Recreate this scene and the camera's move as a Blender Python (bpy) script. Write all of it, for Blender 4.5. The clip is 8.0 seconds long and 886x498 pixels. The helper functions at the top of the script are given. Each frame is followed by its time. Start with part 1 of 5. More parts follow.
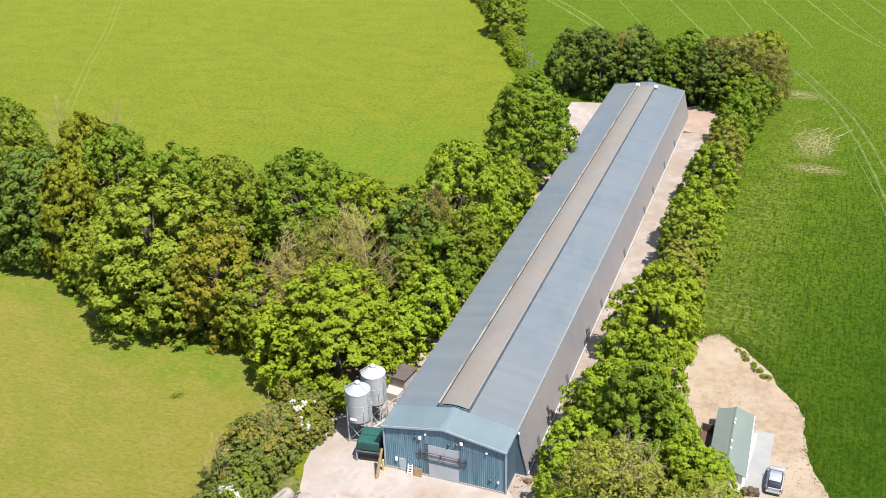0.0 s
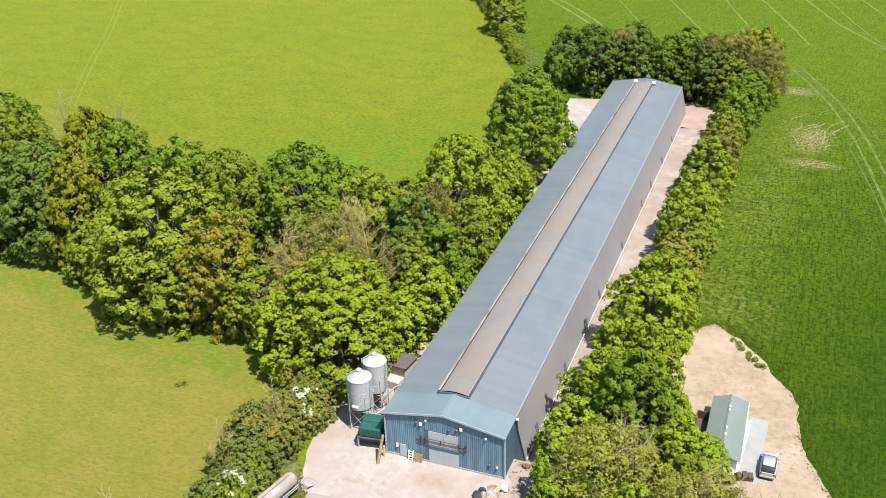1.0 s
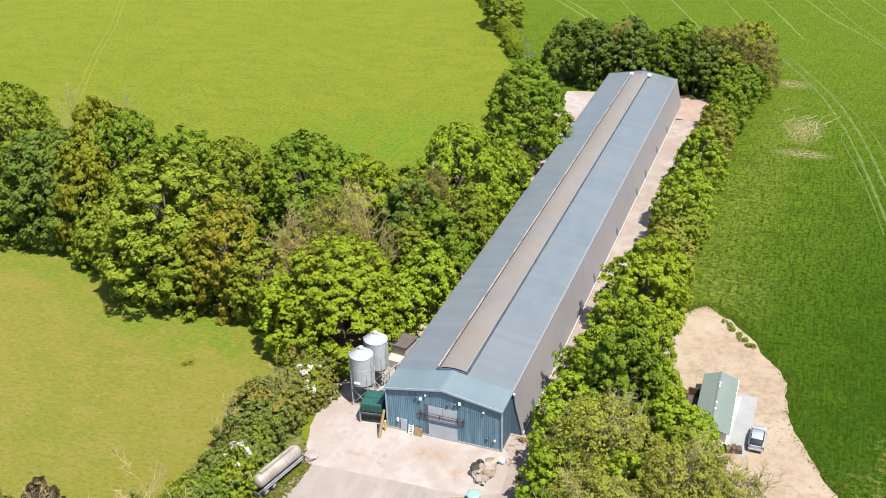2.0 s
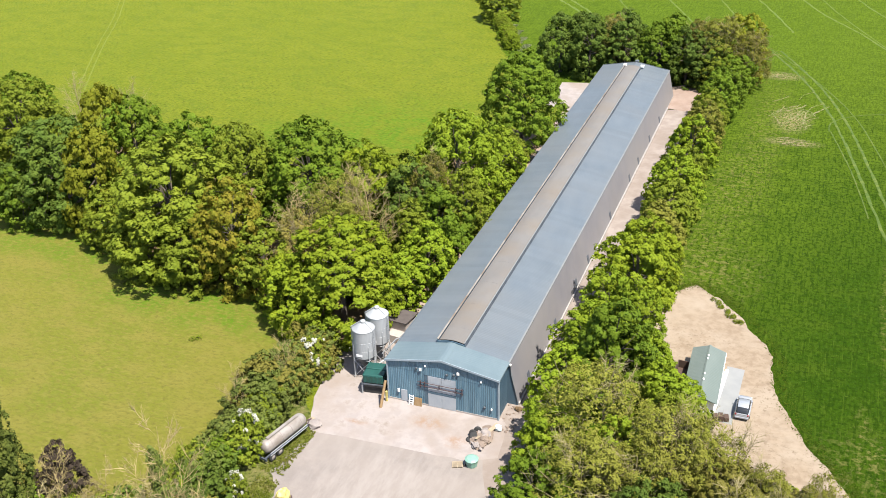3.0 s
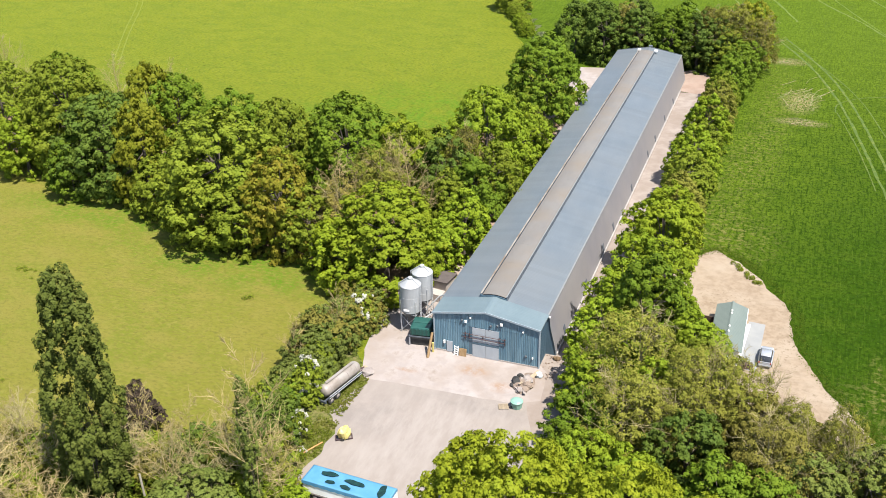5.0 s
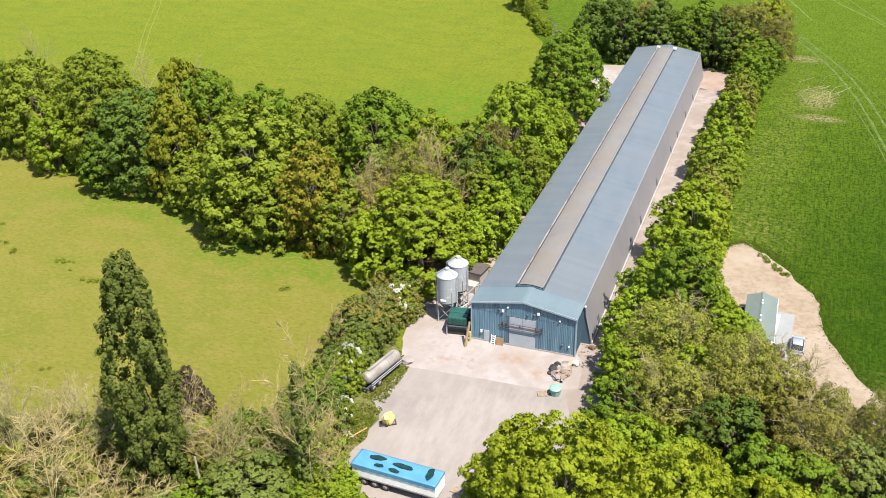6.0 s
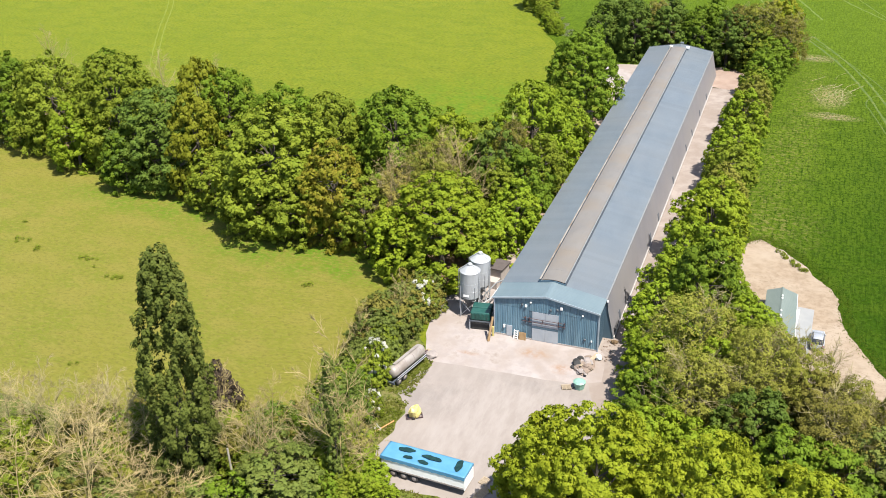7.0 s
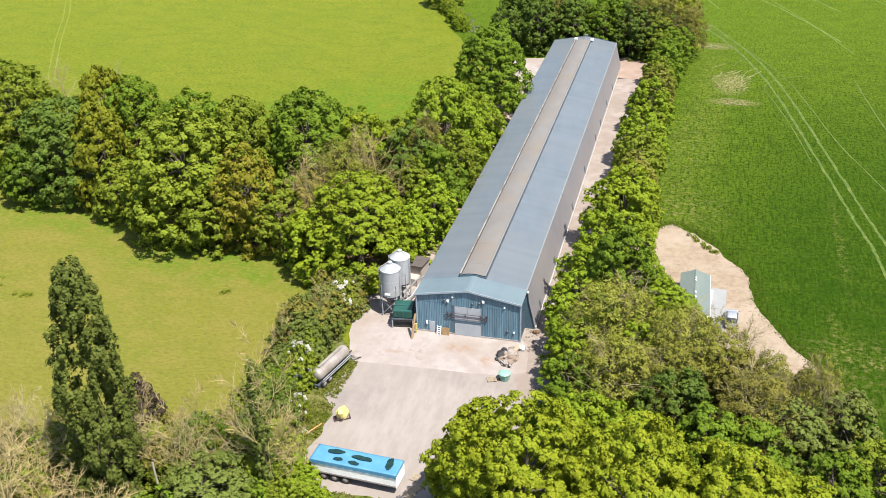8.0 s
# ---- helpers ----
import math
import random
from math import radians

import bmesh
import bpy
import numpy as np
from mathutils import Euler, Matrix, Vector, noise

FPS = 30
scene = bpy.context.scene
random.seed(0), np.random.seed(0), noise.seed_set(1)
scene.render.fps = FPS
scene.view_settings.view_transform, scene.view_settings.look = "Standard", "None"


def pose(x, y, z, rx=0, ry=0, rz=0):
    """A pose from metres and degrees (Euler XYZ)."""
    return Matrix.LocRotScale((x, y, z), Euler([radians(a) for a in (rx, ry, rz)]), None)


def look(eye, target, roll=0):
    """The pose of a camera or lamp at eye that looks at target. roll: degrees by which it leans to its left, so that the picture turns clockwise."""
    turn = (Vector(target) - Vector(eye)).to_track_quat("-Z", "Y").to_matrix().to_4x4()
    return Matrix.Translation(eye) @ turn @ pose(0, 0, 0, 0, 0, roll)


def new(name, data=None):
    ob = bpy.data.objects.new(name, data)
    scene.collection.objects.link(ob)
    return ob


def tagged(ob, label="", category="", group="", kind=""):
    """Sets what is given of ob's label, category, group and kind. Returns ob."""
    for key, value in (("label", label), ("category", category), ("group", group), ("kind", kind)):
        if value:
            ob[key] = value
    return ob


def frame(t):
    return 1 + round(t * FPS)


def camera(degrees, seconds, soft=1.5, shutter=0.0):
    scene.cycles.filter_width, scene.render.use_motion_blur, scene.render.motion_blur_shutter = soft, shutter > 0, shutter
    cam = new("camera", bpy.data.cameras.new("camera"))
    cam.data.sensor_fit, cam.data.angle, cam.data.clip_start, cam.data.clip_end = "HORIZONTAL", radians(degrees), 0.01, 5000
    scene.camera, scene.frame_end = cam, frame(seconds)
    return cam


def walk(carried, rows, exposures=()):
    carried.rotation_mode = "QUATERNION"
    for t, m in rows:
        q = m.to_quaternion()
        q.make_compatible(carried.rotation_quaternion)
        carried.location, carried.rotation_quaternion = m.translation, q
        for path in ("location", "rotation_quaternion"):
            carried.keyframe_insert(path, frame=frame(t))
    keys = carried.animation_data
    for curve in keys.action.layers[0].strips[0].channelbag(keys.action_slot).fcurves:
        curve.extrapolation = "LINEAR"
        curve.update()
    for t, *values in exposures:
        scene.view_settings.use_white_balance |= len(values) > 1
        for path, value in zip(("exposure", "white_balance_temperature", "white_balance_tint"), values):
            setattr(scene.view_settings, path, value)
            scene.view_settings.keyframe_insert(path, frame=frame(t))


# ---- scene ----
EXPOSURE = 1.4
cam = camera(47.8, 8.0, soft=0.9)
PATH = [
    (0, (31.947, -79.236, 74.243), (31.298, -77.593, 73.305), -1.7),
    (0.5, (32.292, -80.119, 74.194), (31.643, -78.477, 73.257), -1.7),
    (1, (32.796, -81.485, 74.162), (32.147, -79.842, 73.225), -1.7),
    (1.5, (33.465, -83.35, 74.083), (32.816, -81.707, 73.146), -1.7),
    (3, (35.904, -90.855, 73.695), (35.264, -89.208, 72.758), -1.5),
    (3.5, (36.032, -93.787, 73.543), (35.399, -92.137, 72.606), -1.4),
    (4, (35.627, -96.801, 73.45), (34.999, -95.15, 72.512), -1.3),
    (4.5, (34.669, -99.839, 73.392), (34.044, -98.187, 72.454), -1.2),
    (6, (29.3, -107.087, 73.571), (28.679, -105.433, 72.635), -1.1),
    (6.5, (27.907, -108.636, 73.611), (27.284, -106.981, 72.676), -1.1),
    (7, (27.125, -109.541, 73.523), (26.5, -107.886, 72.59), -1.2),
    (7.1, (27.125, -109.541, 73.523), (26.5, -107.886, 72.59), -1.2),
    (7.3, (27.039, -109.632, 73.46), (26.45, -107.965, 72.527), -1.25),
    (7.5, (26.937, -109.739, 73.387), (26.391, -108.057, 72.453), -1.3),
    (8, (26.709, -109.806, 73.263), (26.245, -108.101, 72.326), -1.5),
]
walk(cam, [(t, look(eye, target, roll)) for t, eye, target, roll in PATH], [(0.0, EXPOSURE), (8.0, EXPOSURE)])

# ---------------- light ----------------
SUN_TO = Vector((0.74, -0.42, 1.75)).normalized()   # towards the sun: high, to the east of the barn
world = bpy.data.worlds.new("sky")
scene.world = world
world.use_nodes = True
wn = world.node_tree
sky = wn.nodes.new("ShaderNodeTexSky")
sky.sky_type = "NISHITA"
sky.sun_disc = False
sky.sun_elevation = math.asin(SUN_TO.z)
sky.sun_rotation = math.atan2(SUN_TO.x, SUN_TO.y)
wn.links.new(sky.outputs[0], wn.nodes["Background"].inputs[0])
wn.nodes["Background"].inputs[1].default_value = 0.092
sun_data = bpy.data.lights.new("sun", "SUN")
sun_data.energy, sun_data.angle, sun_data.color = 4.2, radians(0.5), (1.0, 0.95, 0.86)
sun = new("sun", sun_data)
sun.matrix_world = look((0, 0, 200), Vector((0, 0, 200)) - SUN_TO)


# ---------------- materials ----------------
def nodes_of(name):
    m = bpy.data.materials.new(name)
    m.use_nodes = True
    t = m.node_tree
    return m, t.nodes, t.links, t.nodes["Principled BSDF"]


def noise_node(N, L, scale, detail=4.0, stretch=None, rough=0.6, turn=0.0):
    """A noise over the place's own metres, 0 to 1."""
    geo = N.new("ShaderNodeNewGeometry")
    tex = N.new("ShaderNodeTexNoise")
    tex.inputs["Scale"].default_value, tex.inputs["Detail"].default_value = scale, detail
    tex.inputs["Roughness"].default_value = rough
    if stretch:
        mp = N.new("ShaderNodeMapping")
        mp.inputs["Scale"].default_value = stretch
        mp.inputs["Rotation"].default_value = (0, 0, radians(turn))
        L.new(geo.outputs["Position"], mp.inputs["Vector"])
        L.new(mp.outputs[0], tex.inputs["Vector"])
    else:
        L.new(geo.outputs["Position"], tex.inputs["Vector"])
    return tex.outputs["Fac"]


def ramp(N, L, fac, lo, hi):
    r = N.new("ShaderNodeMapRange")
    r.inputs["From Min"].default_value, r.inputs["From Max"].default_value = lo, hi
    L.new(fac, r.inputs["Value"])
    return r.outputs[0]


def mixed(N, L, fac, a, b):
    m = N.new("ShaderNodeMix")
    m.data_type = "RGBA"
    for k, v in ((6, a), (7, b)):
        if isinstance(v, tuple):
            m.inputs[k].default_value = (*v, 1)
        else:
            L.new(v, m.inputs[k])
    if isinstance(fac, float):
        m.inputs[0].default_value = fac
    else:
        L.new(fac, m.inputs[0])
    return m.outputs[2]


def plain(name, a, b, scale, rough=0.8, metal=0.0, bump=0.0, fine=None, stretch=None, vary=0.0, lo=0.35, hi=0.65, big=None, bigscale=0.05):
    """Colour a to b over a noise, with an optional large-scale stain colour, grain and a shift from object to object."""
    m, N, L, P = nodes_of(name)
    col = mixed(N, L, ramp(N, L, noise_node(N, L, scale, 5, stretch), lo, hi), a, b)
    if big:
        col = mixed(N, L, ramp(N, L, noise_node(N, L, bigscale, 4), 0.42, 0.68), col, big)
    if vary:
        info = N.new("ShaderNodeObjectInfo")
        hsv = N.new("ShaderNodeHueSaturation")
        L.new(ramp(N, L, info.outputs["Random"], 0.0, 1.0), hsv.inputs["Value"])
        hsv.inputs["Value"].links[0].from_node.inputs["To Min"].default_value = 1 - vary
        hsv.inputs["Value"].links[0].from_node.inputs["To Max"].default_value = 1 + vary
        L.new(col, hsv.inputs["Color"])
        col = hsv.outputs[0]
    L.new(col, P.inputs["Base Color"])
    P.inputs["Roughness"].default_value, P.inputs["Metallic"].default_value = rough, metal
    if bump:
        bn = N.new("ShaderNodeBump")
        bn.inputs["Strength"].default_value, bn.inputs["Distance"].default_value = bump, 0.05
        L.new(noise_node(N, L, fine or scale * 4, 3), bn.inputs["Height"])
        L.new(bn.outputs[0], P.inputs["Normal"])
    return m


def leafy(name, a, b, c, through_light=0.3):
    """Leaves: three greens by leaf, by bough and by tree; part of the light passes through."""
    m, N, L, P = nodes_of(name)
    geo, info = N.new("ShaderNodeNewGeometry"), N.new("ShaderNodeObjectInfo")
    col = mixed(N, L, ramp(N, L, noise_node(N, L, 0.45, 3), 0.35, 0.65), a, b)
    col = mixed(N, L, ramp(N, L, geo.outputs["Random Per Island"], 0.3, 1.9), col, c)
    hsv = N.new("ShaderNodeHueSaturation")
    r = N.new("ShaderNodeMapRange")
    r.inputs["To Min"].default_value, r.inputs["To Max"].default_value = 0.88, 1.14
    L.new(info.outputs["Random"], r.inputs["Value"])
    L.new(r.outputs[0], hsv.inputs["Value"])
    L.new(col, hsv.inputs["Color"])
    P.inputs["Roughness"].default_value = 0.7
    P.inputs["Specular IOR Level"].default_value = 0.10
    L.new(hsv.outputs[0], P.inputs["Base Color"])
    tr, mx = N.new("ShaderNodeBsdfTranslucent"), N.new("ShaderNodeMixShader")
    L.new(hsv.outputs[0], tr.inputs["Color"])
    mx.inputs[0].default_value = through_light * 0.8
    L.new(P.outputs[0], mx.inputs[1])
    L.new(tr.outputs[0], mx.inputs[2])
    L.new(mx.outputs[0], N["Material Output"].inputs["Surface"])
    return m


def spot(N, L, x, y, rx, ry, soft):
    """1 inside an ellipse on the ground, falling to 0 across its soft edge."""
    geo = N.new("ShaderNodeNewGeometry")
    mp, sc, ln = N.new("ShaderNodeVectorMath"), N.new("ShaderNodeVectorMath"), N.new("ShaderNodeVectorMath")
    mp.operation, sc.operation, ln.operation = "SUBTRACT", "MULTIPLY", "LENGTH"
    mp.inputs[1].default_value, sc.inputs[1].default_value = (x, y, 0), (1 / rx, 1 / ry, 0)
    L.new(geo.outputs["Position"], mp.inputs[0])
    L.new(mp.outputs[0], sc.inputs[0])
    L.new(sc.outputs[0], ln.inputs[0])
    return ramp(N, L, ln.outputs["Value"], 1.0 + soft, 1.0 - soft)


def both(N, L, a, b):
    t = N.new("ShaderNodeMath")
    t.operation, t.use_clamp = "MULTIPLY", True
    L.new(a, t.inputs[0])
    L.new(b, t.inputs[1])
    return t.outputs[0]


def grassy(name, a, b, c, d, mow=None, lush=(), shade=0.52):
    """Turf: blade-scale speckle, tussocks and broad patches; mow: direction-stretched streaks."""
    m, N, L, P = nodes_of(name)
    dark = tuple(v * shade for v in c)
    col = mixed(N, L, ramp(N, L, noise_node(N, L, 0.05, 5), 0.42, 0.58), a, b)
    col = mixed(N, L, ramp(N, L, noise_node(N, L, 0.14, 5, mow), 0.47, 0.60), col, c)
    for x, y, rx, ry in lush:
        col = mixed(N, L, both(N, L, spot(N, L, x, y, rx, ry, 0.5), ramp(N, L, noise_node(N, L, 0.25, 5), 0.36, 0.58)), col, (0.074, 0.150, 0.004))
    col = mixed(N, L, ramp(N, L, noise_node(N, L, 0.9, 6, mow, 0.7), 0.46, 0.66), col, d)
    col = mixed(N, L, ramp(N, L, noise_node(N, L, 1.3, 6, mow, 0.78), 0.50, 0.62), col, dark)
    L.new(col, P.inputs["Base Color"])
    P.inputs["Roughness"].default_value = 0.9
    P.inputs["Specular IOR Level"].default_value = 0.15
    bn = N.new("ShaderNodeBump")
    bn.inputs["Strength"].default_value, bn.inputs["Distance"].default_value = 1.0, 0.4
    L.new(noise_node(N, L, 1.3, 6, mow, 0.75), bn.inputs["Height"])
    L.new(bn.outputs[0], P.inputs["Normal"])
    return m


def stained(material, spots, colour, low=0.42, high=0.58, scale=0.8, stretch=None, turn=0.0):
    """Adds stains of their own shape to a ground material: ellipses (x, y, rx, ry) broken up by a noise."""
    N, L = material.node_tree.nodes, material.node_tree.links
    base = N["Principled BSDF"].inputs["Base Color"]
    col = base.links[0].from_socket
    for x, y, rx, ry in spots:
        col = mixed(N, L, both(N, L, spot(N, L, x, y, rx, ry, 0.6), ramp(N, L, noise_node(N, L, scale, 5, stretch, 0.7, turn), low, high)), col, colour)
    L.new(col, base)


PASTURE = grassy("pasture_grass", (0.120, 0.149, 0.006), (0.135, 0.158, 0.008), (0.099, 0.136, 0.006), (0.160, 0.170, 0.012), (1.0, 2.0, 1.0), ((-34, 84, 24, 16), (-52, 74, 18, 8)))
PADDOCK = grassy("paddock_grass", (0.154, 0.152, 0.020), (0.130, 0.146, 0.015), (0.172, 0.157, 0.028), (0.182, 0.169, 0.034), (1.0, 1.8, 1.0), ((-40, 12, 22, 5), (-70, 22, 20, 5)), 0.72)
ROUGH = grassy("rough_grass", (0.095, 0.118, 0.016), (0.130, 0.128, 0.034), (0.066, 0.094, 0.011), (0.172, 0.146, 0.066))
CONCRETE = plain("concrete", (0.238, 0.208, 0.195), (0.282, 0.250, 0.237), 0.5, 0.85, bump=0.3, fine=6, big=(0.216, 0.176, 0.150), bigscale=0.16, lo=0.42, hi=0.58)
HARDCORE = plain("worn_hardcore", (0.198, 0.169, 0.151), (0.222, 0.193, 0.174), 0.5, 0.9, bump=0.5, fine=4, big=(0.200, 0.171, 0.151), bigscale=0.10, stretch=(1.3, 0.6, 1.0), lo=0.40, hi=0.60)
SAND = plain("sandy_spoil", (0.232, 0.178, 0.124), (0.180, 0.132, 0.088), 0.9, 0.95, bump=1.0, fine=1.6, big=(0.262, 0.212, 0.158), bigscale=0.16, lo=0.42, hi=0.62)
DUST = plain("dusty_path", (0.200, 0.164, 0.142), (0.240, 0.204, 0.180), 0.5, 0.95, bump=0.5, fine=3, big=(0.172, 0.136, 0.112), bigscale=0.12, lo=0.42, hi=0.58)
stained(CONCRETE, ((-0.7, -3.0, 1.7, 0.9), (3.6, -5.4, 1.1, 0.9), (-8.8, -5.6, 1.2, 0.35)), (0.215, 0.140, 0.095), 0.38, 0.56)
stained(CONCRETE, ((-6, -5, 5, 3), (-12, 1, 3, 8)), (0.200, 0.165, 0.140), 0.52, 0.66, 0.5)
stained(HARDCORE, ((-10.5, -15.5, 4.5, 4.0), (-12.5, -18, 3.0, 3.5), (2, -10, 8, 1.6)), (0.170, 0.147, 0.134), 0.36, 0.62, 0.4)
stained(HARDCORE, ((0, -14, 8, 6), (-4, -22, 7, 8)), (0.240, 0.212, 0.193), 0.44, 0.70, 0.45, (2.0, 0.5, 1.0), 12)
stained(SAND, ((36, 14, 2.2, 9), (27, 24, 6, 5), (40, 4, 5, 3)), (0.150, 0.110, 0.074), 0.55, 0.64, 1.6)
KERB = plain("limewashed_concrete", (0.25, 0.232, 0.22), (0.32, 0.298, 0.285), 0.8, 0.8)
EARTH = plain("bare_red_earth", (0.195, 0.135, 0.105), (0.245, 0.180, 0.145), 0.3, 0.95, bump=0.6, fine=3, big=(0.27, 0.22, 0.185), bigscale=0.12)
LITTER = plain("leaf_litter", (0.0912, 0.0570, 0.0285), (0.1709, 0.1140, 0.0570), 0.5, 0.95, bump=0.6, fine=4)
TRACK = plain("dry_wheel_track", (0.088, 0.112, 0.012), (0.044, 0.078, 0.003), 0.7, 0.95, lo=0.36, hi=0.54)
SCUFF = plain("trampled_dry_earth", (0.074, 0.112, 0.008), (0.205, 0.168, 0.084), 1.6, 0.95, lo=0.44, hi=0.56)
FAR_TRACK = plain("pale_far_track", (0.092, 0.128, 0.011), (0.062, 0.102, 0.005), 0.5, 0.95, lo=0.40, hi=0.60)
FAINT = plain("faint_grass_track", (0.132, 0.156, 0.009), (0.112, 0.142, 0.006), 0.5, 0.95, lo=0.42, hi=0.58)
RUBBLE = plain("brown_rubble", (0.20, 0.155, 0.125), (0.15, 0.11, 0.085), 1.2, 0.9)
ROOF = plain("blue_grey_roof_steel", (0.098, 0.118, 0.137), (0.115, 0.135, 0.152), 0.5, 0.5, 0.1, stretch=(1.0, 0.35, 1.0), vary=0.05, big=(0.120, 0.134, 0.145), bigscale=0.09)
BAY_ROOF = plain("blue_roof_steel", (0.108, 0.148, 0.166), (0.126, 0.166, 0.182), 0.5, 0.5, 0.1, stretch=(1.0, 0.35, 1.0), vary=0.04)
CLAD = plain("faded_blue_cladding", (0.066, 0.138, 0.192), (0.122, 0.206, 0.258), 1.3, 0.5, stretch=(2.2, 1.6, 0.22), vary=0.10, lo=0.34, hi=0.66)
CLAD_DARK = plain("dark_blue_cladding", (0.052, 0.096, 0.134), (0.070, 0.116, 0.154), 0.9, 0.5, stretch=(1.0, 1.0, 0.3))
SIDING = plain("grey_side_sheeting", (0.152, 0.146, 0.158), (0.178, 0.170, 0.180), 0.4, 0.55, stretch=(1.0, 0.6, 0.4), big=(0.192, 0.180, 0.176), bigscale=0.07)
PALE_TRIM = plain("pale_blue_flashing", (0.2393, 0.2963, 0.3419), (0.2849, 0.3305, 0.3647), 0.8, 0.5)
GUTTER = plain("weathered_gutter", (0.142, 0.150, 0.154), (0.172, 0.175, 0.173), 0.7, 0.6)
VENT = plain("lichened_fibre_cement", (0.118, 0.112, 0.108), (0.142, 0.134, 0.126), 0.35, 0.9, bump=0.2, fine=5, stretch=(1.0, 0.35, 1.0), big=(0.138, 0.118, 0.098), bigscale=0.13)
VENT_EDGE = plain("weathered_timber_edge", (0.215, 0.195, 0.172), (0.130, 0.098, 0.072), 0.9, 0.85, stretch=(1, 0.5, 1), lo=0.40, hi=0.62)
DARK_STEEL = plain("dark_steel", (0.05, 0.06, 0.075), (0.08, 0.09, 0.105), 0.8, 0.6)
GALV = plain("galvanised_steel", (0.285, 0.295, 0.305), (0.35, 0.36, 0.37), 1.2, 0.55, 0.15, stretch=(1, 1, 0.3), vary=0.04)
# same steel as the silo tanks, with the shade below them put into its colour
GALV_SHADED = plain("shaded_cone_steel", (0.0912, 0.0969, 0.1026), (0.1140, 0.1197, 0.1254), 0.9, 0.5, 0.3)
DOOR_GREY = plain("pale_grey_door_sheet", (0.30, 0.33, 0.365), (0.36, 0.385, 0.415), 0.8, 0.55, stretch=(1, 1, 0.35))
RUST = plain("rusted_rail", (0.050, 0.030, 0.036), (0.070, 0.040, 0.040), 2.0, 0.8)
WHITE = plain("white_paint", (0.72, 0.71, 0.69), (0.80, 0.79, 0.77), 0.8, 0.6)
GREEN_PLASTIC = plain("dark_green_plastic", (0.0069, 0.0484, 0.0399), (0.0102, 0.0655, 0.0541), 1.0, 0.45)
TEAL = plain("pale_teal_plastic", (0.150, 0.290, 0.235), (0.190, 0.325, 0.265), 1.0, 0.5)
BLACK = plain("black_rubber", (0.018, 0.018, 0.018), (0.030, 0.029, 0.028), 2.0, 0.8)
WOOD = plain("weathered_wood", (0.2051, 0.1254, 0.0570), (0.2621, 0.1766, 0.0912), 1.5, 0.85, stretch=(4, 4, 0.6))
PALLET = plain("pallet_wood", (0.2393, 0.1880, 0.1254), (0.2963, 0.2393, 0.1709), 2.0, 0.85)
HUT_ROOF = plain("brown_felt_roof", (0.0598, 0.0484, 0.0456), (0.0826, 0.0684, 0.0627), 1.2, 0.9)
RENDERED = plain("pale_render", (0.3134, 0.2735, 0.2507), (0.3647, 0.3191, 0.2906), 0.8, 0.85)
SHED_ROOF = plain("sage_green_roof_steel", (0.100, 0.124, 0.110), (0.118, 0.142, 0.126), 0.5, 0.55, stretch=(1, 0.4, 1))
SLAB = plain("pale_grey_slab", (0.185, 0.190, 0.190), (0.215, 0.218, 0.214), 0.4, 0.85)
TIMBER_DARK = plain("dark_brown_boards", (0.050, 0.030, 0.022), (0.075, 0.045, 0.030), 1.5, 0.85)
TARP = plain("blue_tarpaulin", (0.056, 0.185, 0.315), (0.074, 0.215, 0.350), 0.7, 0.5, bump=0.3, fine=2)
PUDDLE = plain("dark_wet_patch", (0.006, 0.022, 0.020), (0.010, 0.035, 0.028), 2.0, 0.25)
YELLOW = plain("yellow_sheet", (0.42, 0.355, 0.115), (0.49, 0.42, 0.15), 1.5, 0.5)
TANK = plain("dull_tank_steel", (0.27, 0.245, 0.222), (0.19, 0.160, 0.135), 0.9, 0.5, 0.2, stretch=(0.6, 0.6, 1), lo=0.42, hi=0.66)
GREY_JUNK = plain("grey_scrap_sheet", (0.1937, 0.1652, 0.1538), (0.2621, 0.2279, 0.2108), 1.4, 0.8)
CAR_PAINT = plain("silver_car_paint", (0.27, 0.285, 0.315), (0.29, 0.305, 0.335), 0.8, 0.35, 0.15)
GLASS = plain("tinted_car_glass", (0.020, 0.023, 0.028), (0.028, 0.030, 0.034), 1.0, 0.08)
LAMP_RED = plain("red_lamp_lens", (0.1994, 0.0114, 0.0114), (0.2279, 0.0171, 0.0114), 2.0, 0.3)
BARK = plain("grey_brown_bark", (0.055, 0.045, 0.034), (0.10, 0.082, 0.06), 1.5, 0.9, stretch=(3, 3, 0.7))
TWIG = plain("olive_brown_twig", (0.285, 0.240, 0.115), (0.200, 0.164, 0.072), 0.6, 0.85)
TWIG_PALE = plain("dead_pale_branch", (0.340, 0.265, 0.115), (0.240, 0.185, 0.078), 0.8, 0.85)
BLOSSOM = plain("cream_hawthorn_blossom", (0.38, 0.37, 0.30), (0.44, 0.43, 0.36), 1.5, 0.7)

